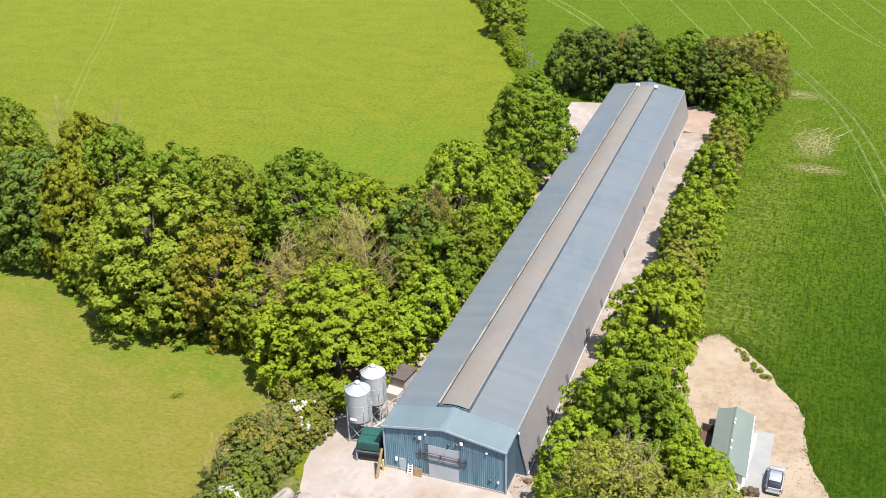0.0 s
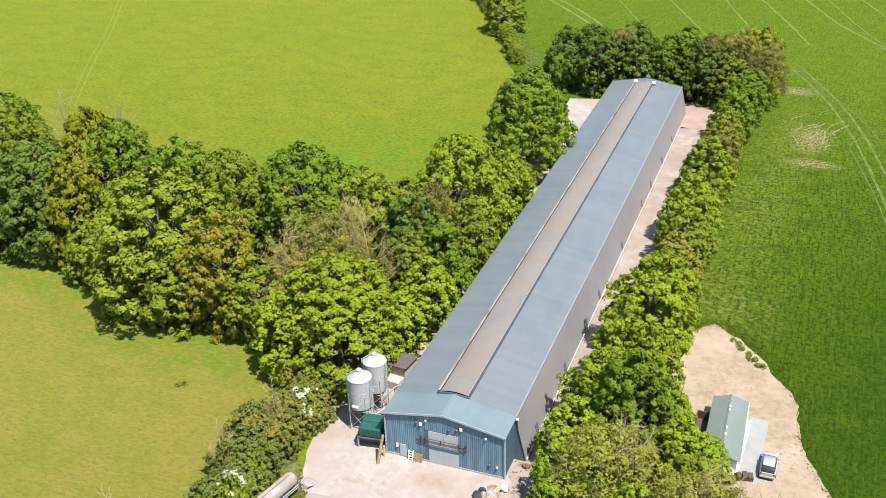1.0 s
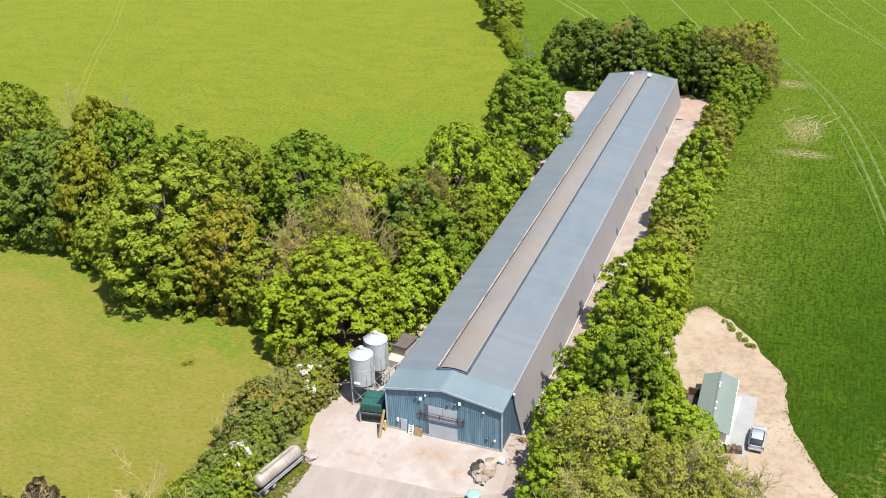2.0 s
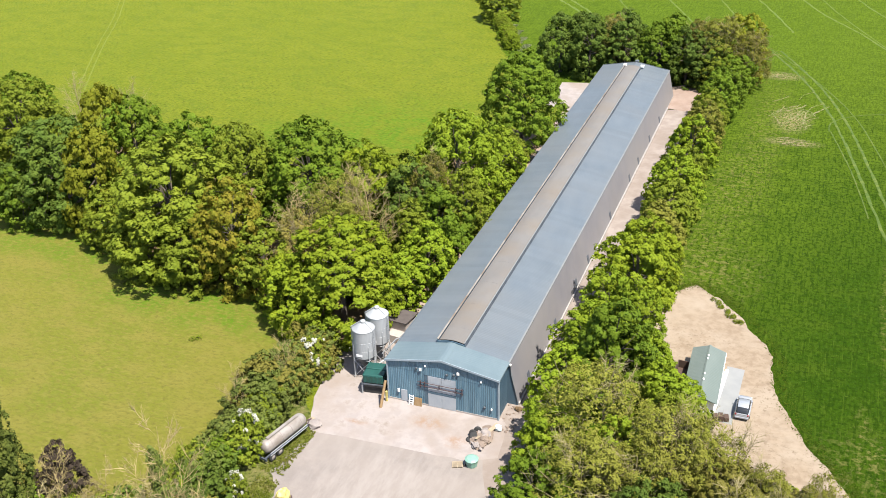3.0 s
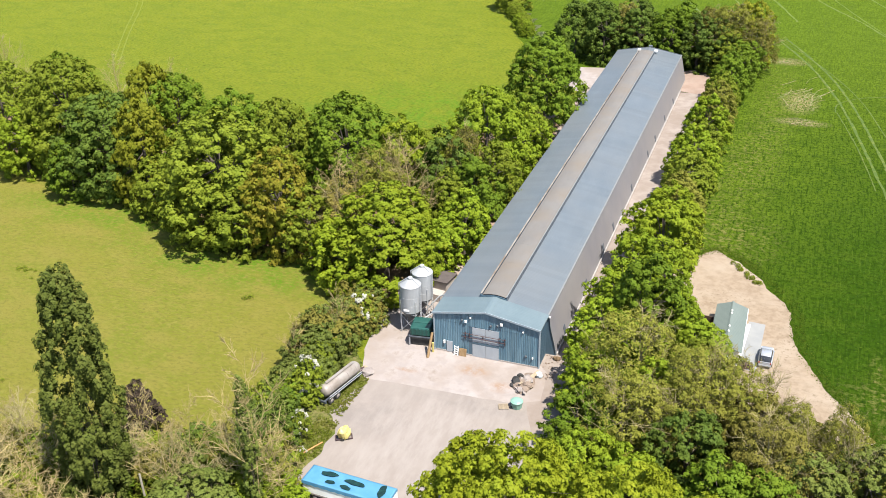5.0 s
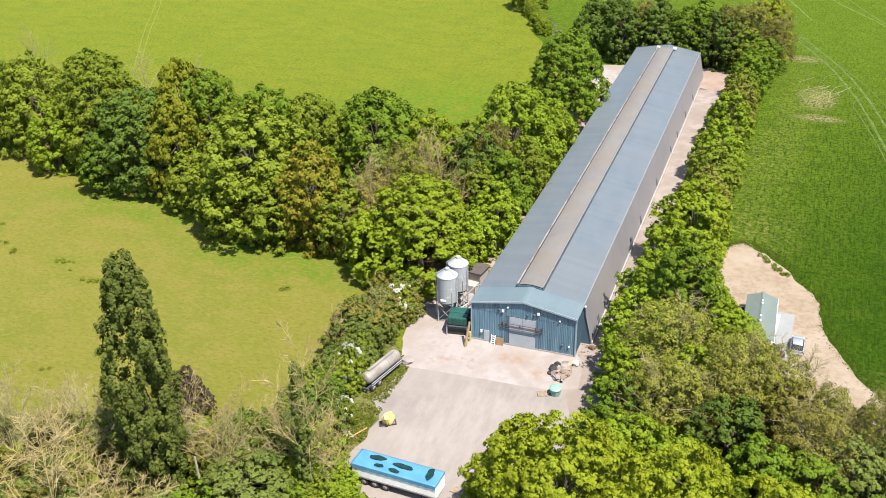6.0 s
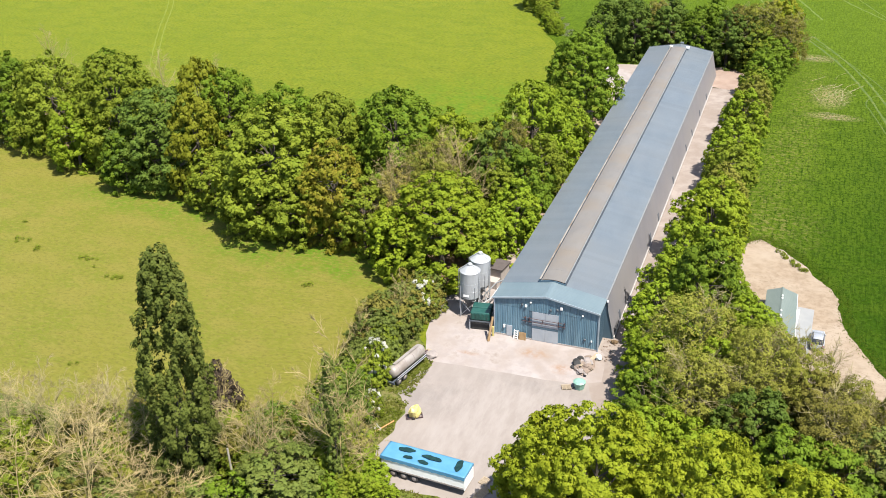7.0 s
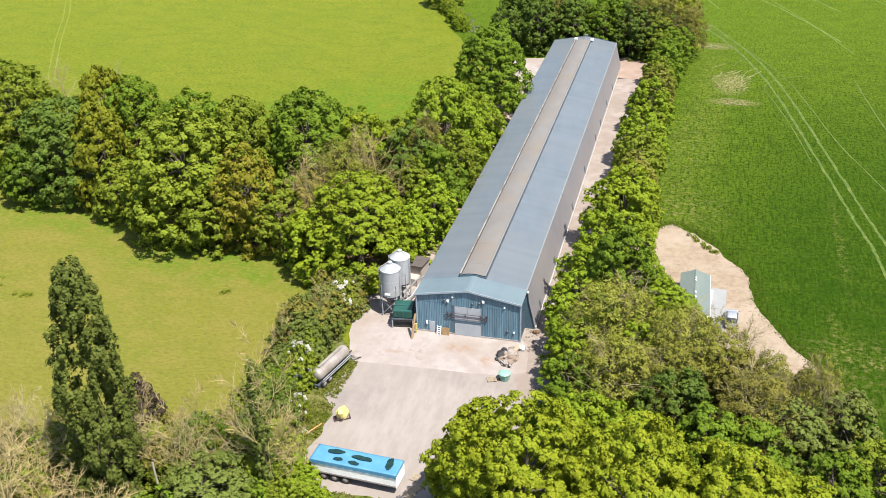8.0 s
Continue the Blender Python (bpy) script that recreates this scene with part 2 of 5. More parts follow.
LIME = leafy("lime_oak_leaves", (0.200, 0.240, 0.014), (0.232, 0.256, 0.015), (0.156, 0.208, 0.013), 0.34)
SPRING = leafy("spring_green_oak_leaves", (0.159, 0.211, 0.013), (0.189, 0.228, 0.013), (0.119, 0.176, 0.010), 0.28)
FRESH = leafy("fresh_green_leaves", (0.160, 0.224, 0.014), (0.192, 0.243, 0.015), (0.118, 0.189, 0.013), 0.28)
MID = leafy("mid_green_leaves", (0.139, 0.177, 0.016), (0.165, 0.195, 0.017), (0.105, 0.148, 0.013), 0.28)
DEEP = leafy("deep_green_leaves", (0.097, 0.154, 0.012), (0.122, 0.172, 0.012), (0.071, 0.122, 0.011), 0.28)
DARK = leafy("dark_green_leaves", (0.074, 0.117, 0.018), (0.096, 0.132, 0.018), (0.057, 0.093, 0.014), 0.28)
GOLD = leafy("yellow_olive_leaves", (0.186, 0.194, 0.016), (0.170, 0.190, 0.014), (0.168, 0.160, 0.015), 0.30)
COPPER = leafy("copper_young_oak_leaves", (0.168, 0.146, 0.016), (0.138, 0.152, 0.013), (0.176, 0.122, 0.015), 0.28)
OLIVE = leafy("olive_poplar_leaves", (0.094, 0.117, 0.021), (0.120, 0.138, 0.028), (0.065, 0.090, 0.015), 0.34)
PURPLE = leafy("dark_purplish_leaves", (0.050, 0.038, 0.028), (0.066, 0.048, 0.034), (0.038, 0.030, 0.022), 0.2)
HEDGE = leafy("olive_hawthorn_leaves", (0.103, 0.134, 0.026), (0.130, 0.151, 0.031), (0.079, 0.108, 0.022), 0.25)
BUDS = leafy("pale_olive_buds", (0.174, 0.182, 0.026), (0.206, 0.202, 0.034), (0.138, 0.154, 0.022), 0.30)
PINKISH = leafy("beige_brown_buds", (0.245, 0.205, 0.050), (0.215, 0.190, 0.042), (0.180, 0.152, 0.040), 0.2)
BROWNISH = leafy("brown_olive_twiggery", (0.152, 0.137, 0.027), (0.163, 0.152, 0.029), (0.118, 0.109, 0.023), 0.25)


# ---------------- shape helpers ----------------
def part(name, bm, material, parent=None, label=""):
    me = bpy.data.meshes.new(name)
    bm.to_mesh(me)
    bm.free()
    me.materials.append(material)
    ob = new(name, me)
    ob.parent = parent
    return tagged(ob, label)


def shared(name, mesh, parent, m=None, material=None):
    """An object of its own on a mesh that others use too."""
    ob = new(name, mesh)
    ob.parent = parent
    if m is not None:
        ob.matrix_basis = m
    if material is not None:
        ob.material_slots[0].link = "OBJECT"
        ob.material_slots[0].material = material
    return ob


def thing(name, label, category, m=None, group="", kind=""):
    ob = new(name)
    ob.empty_display_size = 0.5
    if m is not None:
        ob.matrix_basis = m
    return tagged(ob, label, category, group, kind)


def box(bm, x0, x1, y0, y1, z0, z1, bevel=0.0, m=None):
    made = bmesh.ops.create_cube(bm, size=1.0, matrix=Matrix.Translation(((x0 + x1) / 2, (y0 + y1) / 2, (z0 + z1) / 2)) @ Matrix.Diagonal((x1 - x0, y1 - y0, z1 - z0, 1)))
    verts = made["verts"]
    if bevel:
        edges = list({e for v in verts for e in v.link_edges})
        out = bmesh.ops.bevel(bm, geom=edges, offset=bevel, segments=2, affect="EDGES", profile=0.5)
        verts = list({v for f in out["faces"] for v in f.verts} | {v for v in verts if v.is_valid})
    if m is not None:
        bmesh.ops.transform(bm, matrix=m, verts=verts)
    return bm


def solid(*boxes, bevel=0.0):
    bm = bmesh.new()
    for b in boxes:
        box(bm, *b, bevel=bevel)
    return bm


def rod(bm, a, b, r, r2=None, seg=8):
    a, b = Vector(a), Vector(b)
    d = b - a
    m = Matrix.Translation((a + b) / 2) @ d.to_track_quat("Z", "Y").to_matrix().to_4x4()
    bmesh.ops.create_cone(bm, cap_ends=True, segments=seg, radius1=r, radius2=r if r2 is None else r2, depth=d.length, matrix=m)
    return bm


def rods(*list_of):
    bm = bmesh.new()
    for r in list_of:
        rod(bm, *r)
    return bm


def lathe(profile, seg=28, centre=(0, 0, 0), smooth=True):
    """A body of revolution about z from (radius, height) pairs."""
    bm = bmesh.new()
    rings = []
    for r, z in profile:
        rings.append([bm.verts.new((centre[0] + r * math.cos(k * math.tau / seg), centre[1] + r * math.sin(k * math.tau / seg), centre[2] + z)) for k in range(seg)])
    for a, b in zip(rings, rings[1:]):
        for k in range(seg):
            f = bm.faces.new((a[k], a[(k + 1) % seg], b[(k + 1) % seg], b[k]))
            f.smooth = smooth
    bm.faces.new(rings[0][::-1])
    bm.faces.new(rings[-1])
    return bm


def prism(outline, y0, y1, axis="y"):
    """An outline of (x, z) pairs drawn out along y (or of (y, z) pairs along x)."""
    bm = bmesh.new()
    put = (lambda p, d: (p[0], d, p[1])) if axis == "y" else (lambda p, d: (d, p[0], p[1]))
    a = [bm.verts.new(put(p, y0)) for p in outline]
    b = [bm.verts.new(put(p, y1)) for p in outline]
    n = len(outline)
    for k in range(n):
        bm.faces.new((a[k], a[(k + 1) % n], b[(k + 1) % n], b[k]))
    bm.faces.new(a[::-1])
    bm.faces.new(b)
    bmesh.ops.recalc_face_normals(bm, faces=bm.faces)
    return bm


def sheet(name, outline, z, material, label, category, wob=0.0, step=2.0, seed=0):
    """A flat piece of ground with an uneven outline."""
    rnd = random.Random(seed)
    pts = []
    for (x0, y0), (x1, y1) in zip(outline, outline[1:] + outline[:1]):
        n = max(1, int(math.hypot(x1 - x0, y1 - y0) / step))
        for k in range(n):
            f = k / n
            x, y = x0 + (x1 - x0) * f, y0 + (y1 - y0) * f
            w = noise.noise_vector((x * 0.35, y * 0.35, seed)) * wob + Vector((rnd.uniform(-1, 1), rnd.uniform(-1, 1), 0)) * min(wob * 0.35, step * 0.16)
            pts.append((x + w.x, y + w.y))
    bm = bmesh.new()
    bm.faces.new([bm.verts.new((x, y, z)) for x, y in pts])
    bmesh.ops.triangulate(bm, faces=bm.faces)
    bmesh.ops.recalc_face_normals(bm, faces=bm.faces)
    if bm.faces[:][0].normal.z < 0:
        bmesh.ops.reverse_faces(bm, faces=bm.faces)
    return tagged(part(name, bm, material, None, label), category=category, kind="structure")


# ---------------- ground ----------------
bm = bmesh.new()
bmesh.ops.create_circle(bm, cap_ends=True, segments=64, radius=2500)
tagged(part("ground", bm, PASTURE, None, "bright green pasture reaching to the horizon"), category="ground", kind="structure")
sheet("paddock", [(-25, 6), (-31, 14), (-40, 20), (-54, 21), (-66, 28), (-82, 35), (-96, 36), (-108, 39), (-190, 48), (-260, -60), (-160, -160), (-20, -160), (-20, -42), (-22, -20)], 0.012, PADDOCK,
      "yellow-green grazed paddock beside the wood", "ground", 0.8, 3.0, 3)
sheet("wood_floor", [(-9.5, 4), (-9.5, 88), (-20, 92), (-32, 62), (-55, 52), (-84, 60), (-120, 58), (-135, 46), (-108, 38), (-96, 35), (-82, 34), (-66, 27), (-54, 20), (-40, 19), (-30, 13), (-22, 7)], 0.018, LITTER,
      "shaded leaf litter under the wood", "ground", 1.2, 3.0, 4)


def crop_material():
    """Young crop in short cross ridges, a grassier headland, a thinner far field and scrapes of trampled earth."""
    m, N, L, P = nodes_of("young_crop")
    col = mixed(N, L, ramp(N, L, noise_node(N, L, 0.035, 4), 0.40, 0.60), (0.026, 0.062, 0.002), (0.036, 0.074, 0.003))
    for x, y, rx, ry, soft in ((22, 62, 6, 36, 0.5), (25, 104, 9, 36, 0.5), (0, 230, 190, 100, 0.4), (52, 140, 55, 62, 0.6), (26, 70, 12, 44, 0.8), (30, 205, 150, 95, 0.3)):
        col = mixed(N, L, both(N, L, spot(N, L, x, y, rx, ry, soft), ramp(N, L, noise_node(N, L, 0.3, 6, None, 0.7), 0.26, 0.58)), col, (0.094, 0.140, 0.009))
    col = mixed(N, L, ramp(N, L, noise_node(N, L, 0.22, 6, (0.8, 1.3, 1.0), 0.7), 0.48, 0.66), col, (0.050, 0.086, 0.005))
    col = mixed(N, L, ramp(N, L, noise_node(N, L, 1.1, 6, (1.5, 1.2, 1.0), 0.80), 0.47, 0.61), col, (0.014, 0.036, 0.001))
    col = mixed(N, L, ramp(N, L, noise_node(N, L, 0.9, 5, (3.0, 0.28, 1.0), 0.70, -14), 0.50, 0.66), col, (0.016, 0.040, 0.001))
    col = mixed(N, L, ramp(N, L, noise_node(N, L, 0.8, 5, (3.2, 0.20, 1.0), 0.70, -14), 0.57, 0.72), col, (0.066, 0.108, 0.008))
    col = mixed(N, L, ramp(N, L, noise_node(N, L, 1.5, 5, (1.3, 1.3, 1.0), 0.78), 0.57, 0.69), col, (0.070, 0.112, 0.010))
    half = N.new("ShaderNodeValue")
    half.outputs[0].default_value = 0.38
    for x, y, rx, ry in ((20, 235, 190, 110),):
        col = mixed(N, L, both(N, L, spot(N, L, x, y, rx, ry, 0.35), half.outputs[0]), col, (0.092, 0.138, 0.010))
    for x, y, rx, ry in ((29, 141.3, 4.4, 2.4), (34.2, 100.6, 4.4, 1.7), (33.6, 113, 3.0, 6.0)):
        col = mixed(N, L, both(N, L, spot(N, L, x, y, rx, ry, 0.5), ramp(N, L, noise_node(N, L, 1.6, 6, (1.3, 1.0, 1), 0.82), 0.485, 0.535)), col, (0.245, 0.196, 0.104))
    for x, y, rx, ry in ((23.5, 47, 3.5, 14), (50, 6, 7, 4), (26, 76, 5, 16), (44, -2, 8, 5), (29, 110, 4, 22), (28, 45, 5, 8), (47.4, 12.5, 0.7, 3.6), (48.6, 7.4, 1.3, 2.2), (53, 4.4, 4.0, 0.8), (50.2, 38, 0.6, 14)):
        col = mixed(N, L, both(N, L, spot(N, L, x, y, rx, ry, 0.6), ramp(N, L, noise_node(N, L, 1.1, 6, None, 0.72), 0.50, 0.68)), col, (0.165, 0.155, 0.045))
    L.new(col, P.inputs["Base Color"])
    P.inputs["Roughness"].default_value = 0.95
    P.inputs["Specular IOR Level"].default_value = 0.05
    bn = N.new("ShaderNodeBump")
    bn.inputs["Strength"].default_value, bn.inputs["Distance"].default_value = 1.0, 0.5
    L.new(noise_node(N, L, 1.1, 6, (1.5, 1.2, 1.0), 0.80), bn.inputs["Height"])
    L.new(bn.outputs[0], P.inputs["Normal"])
    return m


CROP = crop_material()
sheet("crop_field", [(18, -30), (60, -60), (300, -120), (700, 200), (500, 900), (-140, 900), (-90, 260), (-66, 202), (-48, 168), (-36, 140), (-24, 118), (-8, 124), (14, 126), (17, 105), (16, 30)], 0.012, CROP,
      "young green crop field with tramlines", "ground", 0.7, 3.0, 5)


def track(path, width, seed, material=None):
    """One wheel's line worn into the crop."""
    rnd = random.Random(seed)
    bm = bmesh.new()
    last = None
    for (x0, y0), (x1, y1) in zip(path, path[1:]):
        d = Vector((x1 - x0, y1 - y0, 0)).normalized()
        side = Vector((-d.y, d.x, 0)) * width / 2
        n = max(1, int(math.hypot(x1 - x0, y1 - y0) / 2.5))
        for k in range(n + 1):
            f = k / n
            c = Vector((x0 + (x1 - x0) * f, y0 + (y1 - y0) * f, 0.03 + 0.002 * (seed % 60))) + side * rnd.uniform(-0.5, 0.5)
            w = rnd.uniform(0.6, 1.2)
            a, b = bm.verts.new(c - side * w), bm.verts.new(c + side * w)
            if last:
                bm.faces.new((last[0], a, b, last[1]))
            last = (a, b)
    bmesh.ops.recalc_face_normals(bm, faces=bm.faces)
    return tagged(part("wheel_track", bm, material or TRACK, None, "thin dry wheel track across the crop"), category="track", kind="structure")


def curve(points, n=8):
    out = []
    p = [points[0]] + list(points) + [points[-1]]
    for i in range(1, len(p) - 2):
        for k in range(n):
            t = k / n
            a, b, c, d = (Vector((*q, 0)) for q in p[i - 1:i + 3])
            v = 0.5 * (2 * b + (c - a) * t + (2 * a - 5 * b + 4 * c - d) * t * t + (3 * b - a - 3 * c + d) * t ** 3)
            out.append((v.x, v.y))
    return out + [points[-1]]


for i, (pts, w) in enumerate([
        ([(26, 160), (35, 138), (41.6, 114), (47, 84), (52.5, 51), (55.5, 32), (56, 10), (54, -10)], 0.55),
        ([(28, 161), (37, 139), (43.8, 115), (49.2, 85), (54.7, 52), (57.8, 33), (58.3, 10), (56, -10)], 0.55),
        ([(20, 172), (34, 146), (45.3, 118.5), (53.2, 82), (59.4, 59.5), (66, 30)], 0.25),
        ([(-46, 207), (-36, 195), (-26, 181), (-19, 166)], 0.6), ([(-44, 209), (-34, 197), (-24, 183), (-17, 168)], 0.6),
        ([(14, 223), (24, 196), (30, 178)], 0.45), ([(26, 226), (36, 200), (47, 180), (60, 150)], 0.45),
        ([(41, 230), (50, 205), (62, 180)], 0.45), ([(-15, 225), (-2, 195), (8, 172)], 0.4),
        ([(40.7, 108.5), (41.2, 114), (45.6, 119.1), (52, 122)], 0.3), ([(41, 108.6), (45.1, 89), (48, 70)], 0.25),
        ([(0, 232), (11, 200), (20, 172)], 0.35), ([(-30, 222), (-18, 196), (-9, 176)], 0.35), ([(60, 228), (70, 200), (82, 176)], 0.35), ([(33, 224), (42, 196), (54, 165), (62, 140)], 0.3), ([(60, 120), (63, 90), (68, 60)], 0.35),
        ]):
    track(curve(pts), w if pts[0][1] < 200 else 1.3 * w, i, TRACK if pts[0][1] < 200 else FAR_TRACK)
scrape_rnd = random.Random(12)
for i in range(34):
    if i < 24:
        x, y, an, long = 33.2 + scrape_rnd.gauss(0, 2.2), 116 + scrape_rnd.gauss(0, 6.5), scrape_rnd.gauss(1.25, 0.28), scrape_rnd.uniform(2.5, 8.0)
    elif i < 30:
        x, y, an, long = 34.5 + scrape_rnd.gauss(0, 2.0), 101 + scrape_rnd.gauss(0, 0.9), scrape_rnd.gauss(0.1, 0.25), scrape_rnd.uniform(2.0, 5.0)
    else:
        x, y, an, long = 30.0 + scrape_rnd.gauss(0, 1.8), 140 + scrape_rnd.gauss(0, 1.5), scrape_rnd.gauss(0.6, 0.6), scrape_rnd.uniform(2.0, 6.0)
    c, sn, bow = math.cos(an), math.sin(an), scrape_rnd.uniform(-0.9, 0.9)
    t = track(curve([(x - c * long / 2, y - sn * long / 2), (x - sn * bow, y + c * bow), (x + c * long / 2, y + sn * long / 2)]), scrape_rnd.uniform(0.14, 0.36), 20 + i, SCUFF)
    t["label"] = "short scrape of trampled dry earth in the crop"
for i, off in enumerate((0.0, 1.7)):
    t = track(curve([(-122 + off, 86), (-129.3 + off, 98), (-141 + off, 118), (-153 + off, 140), (-164 + off, 158), (-173 + off, 173), (-190 + off, 205)]), 0.3, 40 + i, FAINT)
    t["label"] = "faint wheel track across the pasture"

# yard, aprons and bare ground
sheet("yard_concrete", [(-17.5, 12), (-16, -3), (-13.4, -8.8), (5.5, -8.2), (9.2, -6.5), (8.2, -0.5), (7.2, 0.6), (-7.2, 0.6), (-7.8, 19), (-13.5, 19)], 0.030, CONCRETE, "pale sunlit concrete apron before the barn", "pavement", 0.25, 1.5, 6)
sheet("yard_hardcore", [(-16, -9), (-13, -8.2), (5.5, -7.6), (9.5, -6), (11, -14), (9, -24), (4, -34), (-14, -34), (-12.5, -25), (-12.2, -19), (-15.6, -16.5), (-16.5, -12)], 0.022, HARDCORE,
      "worn pinkish-grey hardcore yard", "pavement", 0.5, 1.5, 7)
sheet("side_strip", [(6.6, 1.2), (7.6, 112), (14.6, 112), (14.2, 100), (13.2, 70), (12.8, 40), (13.2, 10), (13.2, -12), (10.2, -14), (6.8, -5)], 0.024, DUST, "pale dusty path along the barn wall", "pavement", 0.5, 2.0, 8)
sheet("earth_patch", [(7.4, 112.5), (14.6, 111.5), (16.5, 126), (12, 130), (6.8, 127)], 0.036, EARTH, "reddish bare earth behind the barn", "ground", 0.5, 1.5, 9)
sheet("far_slab", [(-16.5, 107.5), (-8, 104), (-7.6, 124.5), (-17, 123)], 0.036, CONCRETE, "pale concrete slab beside the barn's far end", "pavement", 0.2, 2.0, 10)
sheet("west_path", [(-7.2, 19), (-7.2, 104), (-12, 104), (-11.4, 60), (-11.8, 24), (-13.5, 19)], 0.030, EARTH, "brown earth path along the barn", "ground", 0.5, 2.0, 11)
sheet("sand_patch", [(19, 28), (21, 36), (24.4, 39.4), (28.2, 36.8), (31.6, 32.8), (36.4, 24.4), (37.4, 16), (41.5, 6.8), (44.6, 2.0), (47, -2), (43, -6), (36, -6), (24, 0), (20, 10)], 0.026, SAND,
      "pale sandy spoil around the small shed", "ground", 0.5, 0.7, 12)
sheet("verge", [(-12.3, -24.5), (-12, -19), (-14.4, -17.2), (-12.6, -9.6), (-16.5, -4), (-20.5, -4), (-20.5, -24), (-24, -33), (-13, -33)], 0.034, ROUGH, "rough weedy verge beside the yard", "ground", 0.9, 0.8, 17)
sheet("road_verge", [(-70, -33), (3, -33), (30, -33), (60, -20), (90, -60), (60, -130), (-90, -130)], 0.028, ROUGH, "rough grass verge before the yard", "ground", 0.5, 2.0, 14)


# ---------------- barn ----------------
LEN, EAVE, RIDGE, HALF = 120.4, 5.75, 7.05, 7.25
SLOPE = (RIDGE - EAVE) / HALF
barn = thing("barn", "long blue-grey steel-clad livestock barn with ridge ventilator", "barn")


def ribbed(width, length, ribs, depth, flat=0.55):
    """A ribbed steel sheet: width along x, length along y, ribs rising in z."""
    bm = bmesh.new()
    prof = []
    p = width / ribs
    for k in range(ribs):
        x = k * p
        prof += [(x, 0), (x + p * flat, 0), (x + p * (flat + 0.12), depth), (x + p * 0.88, depth)]
    prof.append((width, 0))
    a = [bm.verts.new((x, 0, z)) for x, z in prof]
    b = [bm.verts.new((x, length, z)) for x, z in prof]
    for k in range(len(prof) - 1):
        bm.faces.new((a[k], a[k + 1], b[k + 1], b[k]))
    return bm


def mesh_of(name, bm, material):
    me = bpy.data.meshes.new(name)
    bm.to_mesh(me)
    bm.free()
    me.materials.append(material)
    return me


def laid(side, x, y, z, run, rise):
    """The pose of a roof sheet on the east (1) or west (-1) slope, its length running up from the eave at (x, y, z)."""
    d = math.hypot(run, rise)
    return Matrix(((0, -side * run / d, side * rise / d, x), (side, 0, 0, y), (0, rise / d, run / d, z), (0, 0, 0, 1)))


# inner deck of the roof, which the sheets lie on
deck = [(-HALF + 0.05, EAVE - 0.12), (0, RIDGE - 0.12), (HALF - 0.05, EAVE - 0.12), (HALF - 0.05, EAVE - 0.05), (0, RIDGE - 0.05), (-HALF + 0.05, EAVE - 0.05)]
roof = part("roof", prism(deck, 0.0, LEN), ROOF, barn)
slant = math.hypot(HALF, RIDGE - EAVE)
roof_sheet = mesh_of("roof_sheet", ribbed(1.003, slant * (1 - 0.06 / HALF), 3, 0.007), ROOF)
for k in range(120):
    # east slope: the sheet's x runs along the barn, its y down to the eave
    skin, lift = (BAY_ROOF, 0.10) if k < 4 else (ROOF, 0.0)
    shared("roof_sheet", roof_sheet, roof, laid(1, HALF - 0.06, -0.18 + k * 1.0035, EAVE + 0.06 * SLOPE + lift, HALF, RIDGE - EAVE), skin)
    shared("roof_sheet", roof_sheet, roof, laid(-1, 0.06 - HALF, -0.18 + (k + 1) * 1.0035, EAVE + 0.06 * SLOPE + lift, HALF, RIDGE - EAVE), skin)
part("ridge_cap", prism([(-0.6, RIDGE + 0.03), (-0.2, RIDGE + 0.135), (0.2, RIDGE + 0.135), (0.6, RIDGE + 0.03), (0, RIDGE + 0.10)], -0.19, 3.84), BAY_ROOF, roof)
for sx in (-1, 1):
    part("bay_edge", prism([(sx * 0.02, RIDGE - 0.02), (sx * 0.02, RIDGE + 0.11), (sx * HALF, EAVE + 0.11), (sx * HALF, EAVE - 0.02)], 3.80, 3.86), BAY_ROOF, roof, "raised back edge of the bay's roof")
part("ridge_cap", prism([(-0.45, RIDGE - 0.03), (0, RIDGE + 0.075), (0.45, RIDGE - 0.03), (0, RIDGE + 0.045)], 116.8, LEN + 0.1), ROOF, roof)
for sx in (-1, 1):
    for y0 in (-0.23, LEN + 0.02):
        part("barge_flashing", prism([(0, RIDGE + (0.14 if y0 < 0 else 0.06)), (sx * (HALF + 0.04), EAVE + (0.14 if y0 < 0 else 0.06)), (sx * (HALF + 0.04), EAVE - 0.12), (0, RIDGE - 0.12)], y0, y0 + 0.05), PALE_TRIM if y0 < 0 else ROOF, roof)
part("gutter", prism([(HALF - 0.18, EAVE + 0.105), (HALF + 0.02, EAVE + 0.07), (HALF + 0.02, EAVE - 0.10), (HALF - 0.06, EAVE - 0.12), (HALF - 0.06, EAVE + 0.0)], 3.75, LEN - 0.1), GUTTER, barn, "weathered pale gutter and eave strip")
part("eave_strip", prism([(0.14 - HALF, EAVE + 0.09), (-HALF - 0.01, EAVE + 0.06), (-HALF - 0.01, EAVE - 0.10), (0.08 - HALF, EAVE + 0.0)], -0.19, LEN - 0.1), ROOF, barn)
part("eave_strip", prism([(HALF - 0.10, EAVE + 0.14), (HALF + 0.01, EAVE + 0.12), (HALF + 0.01, EAVE - 0.10), (HALF - 0.08, EAVE + 0.0)], -0.19, 3.74), BAY_ROOF, barn)

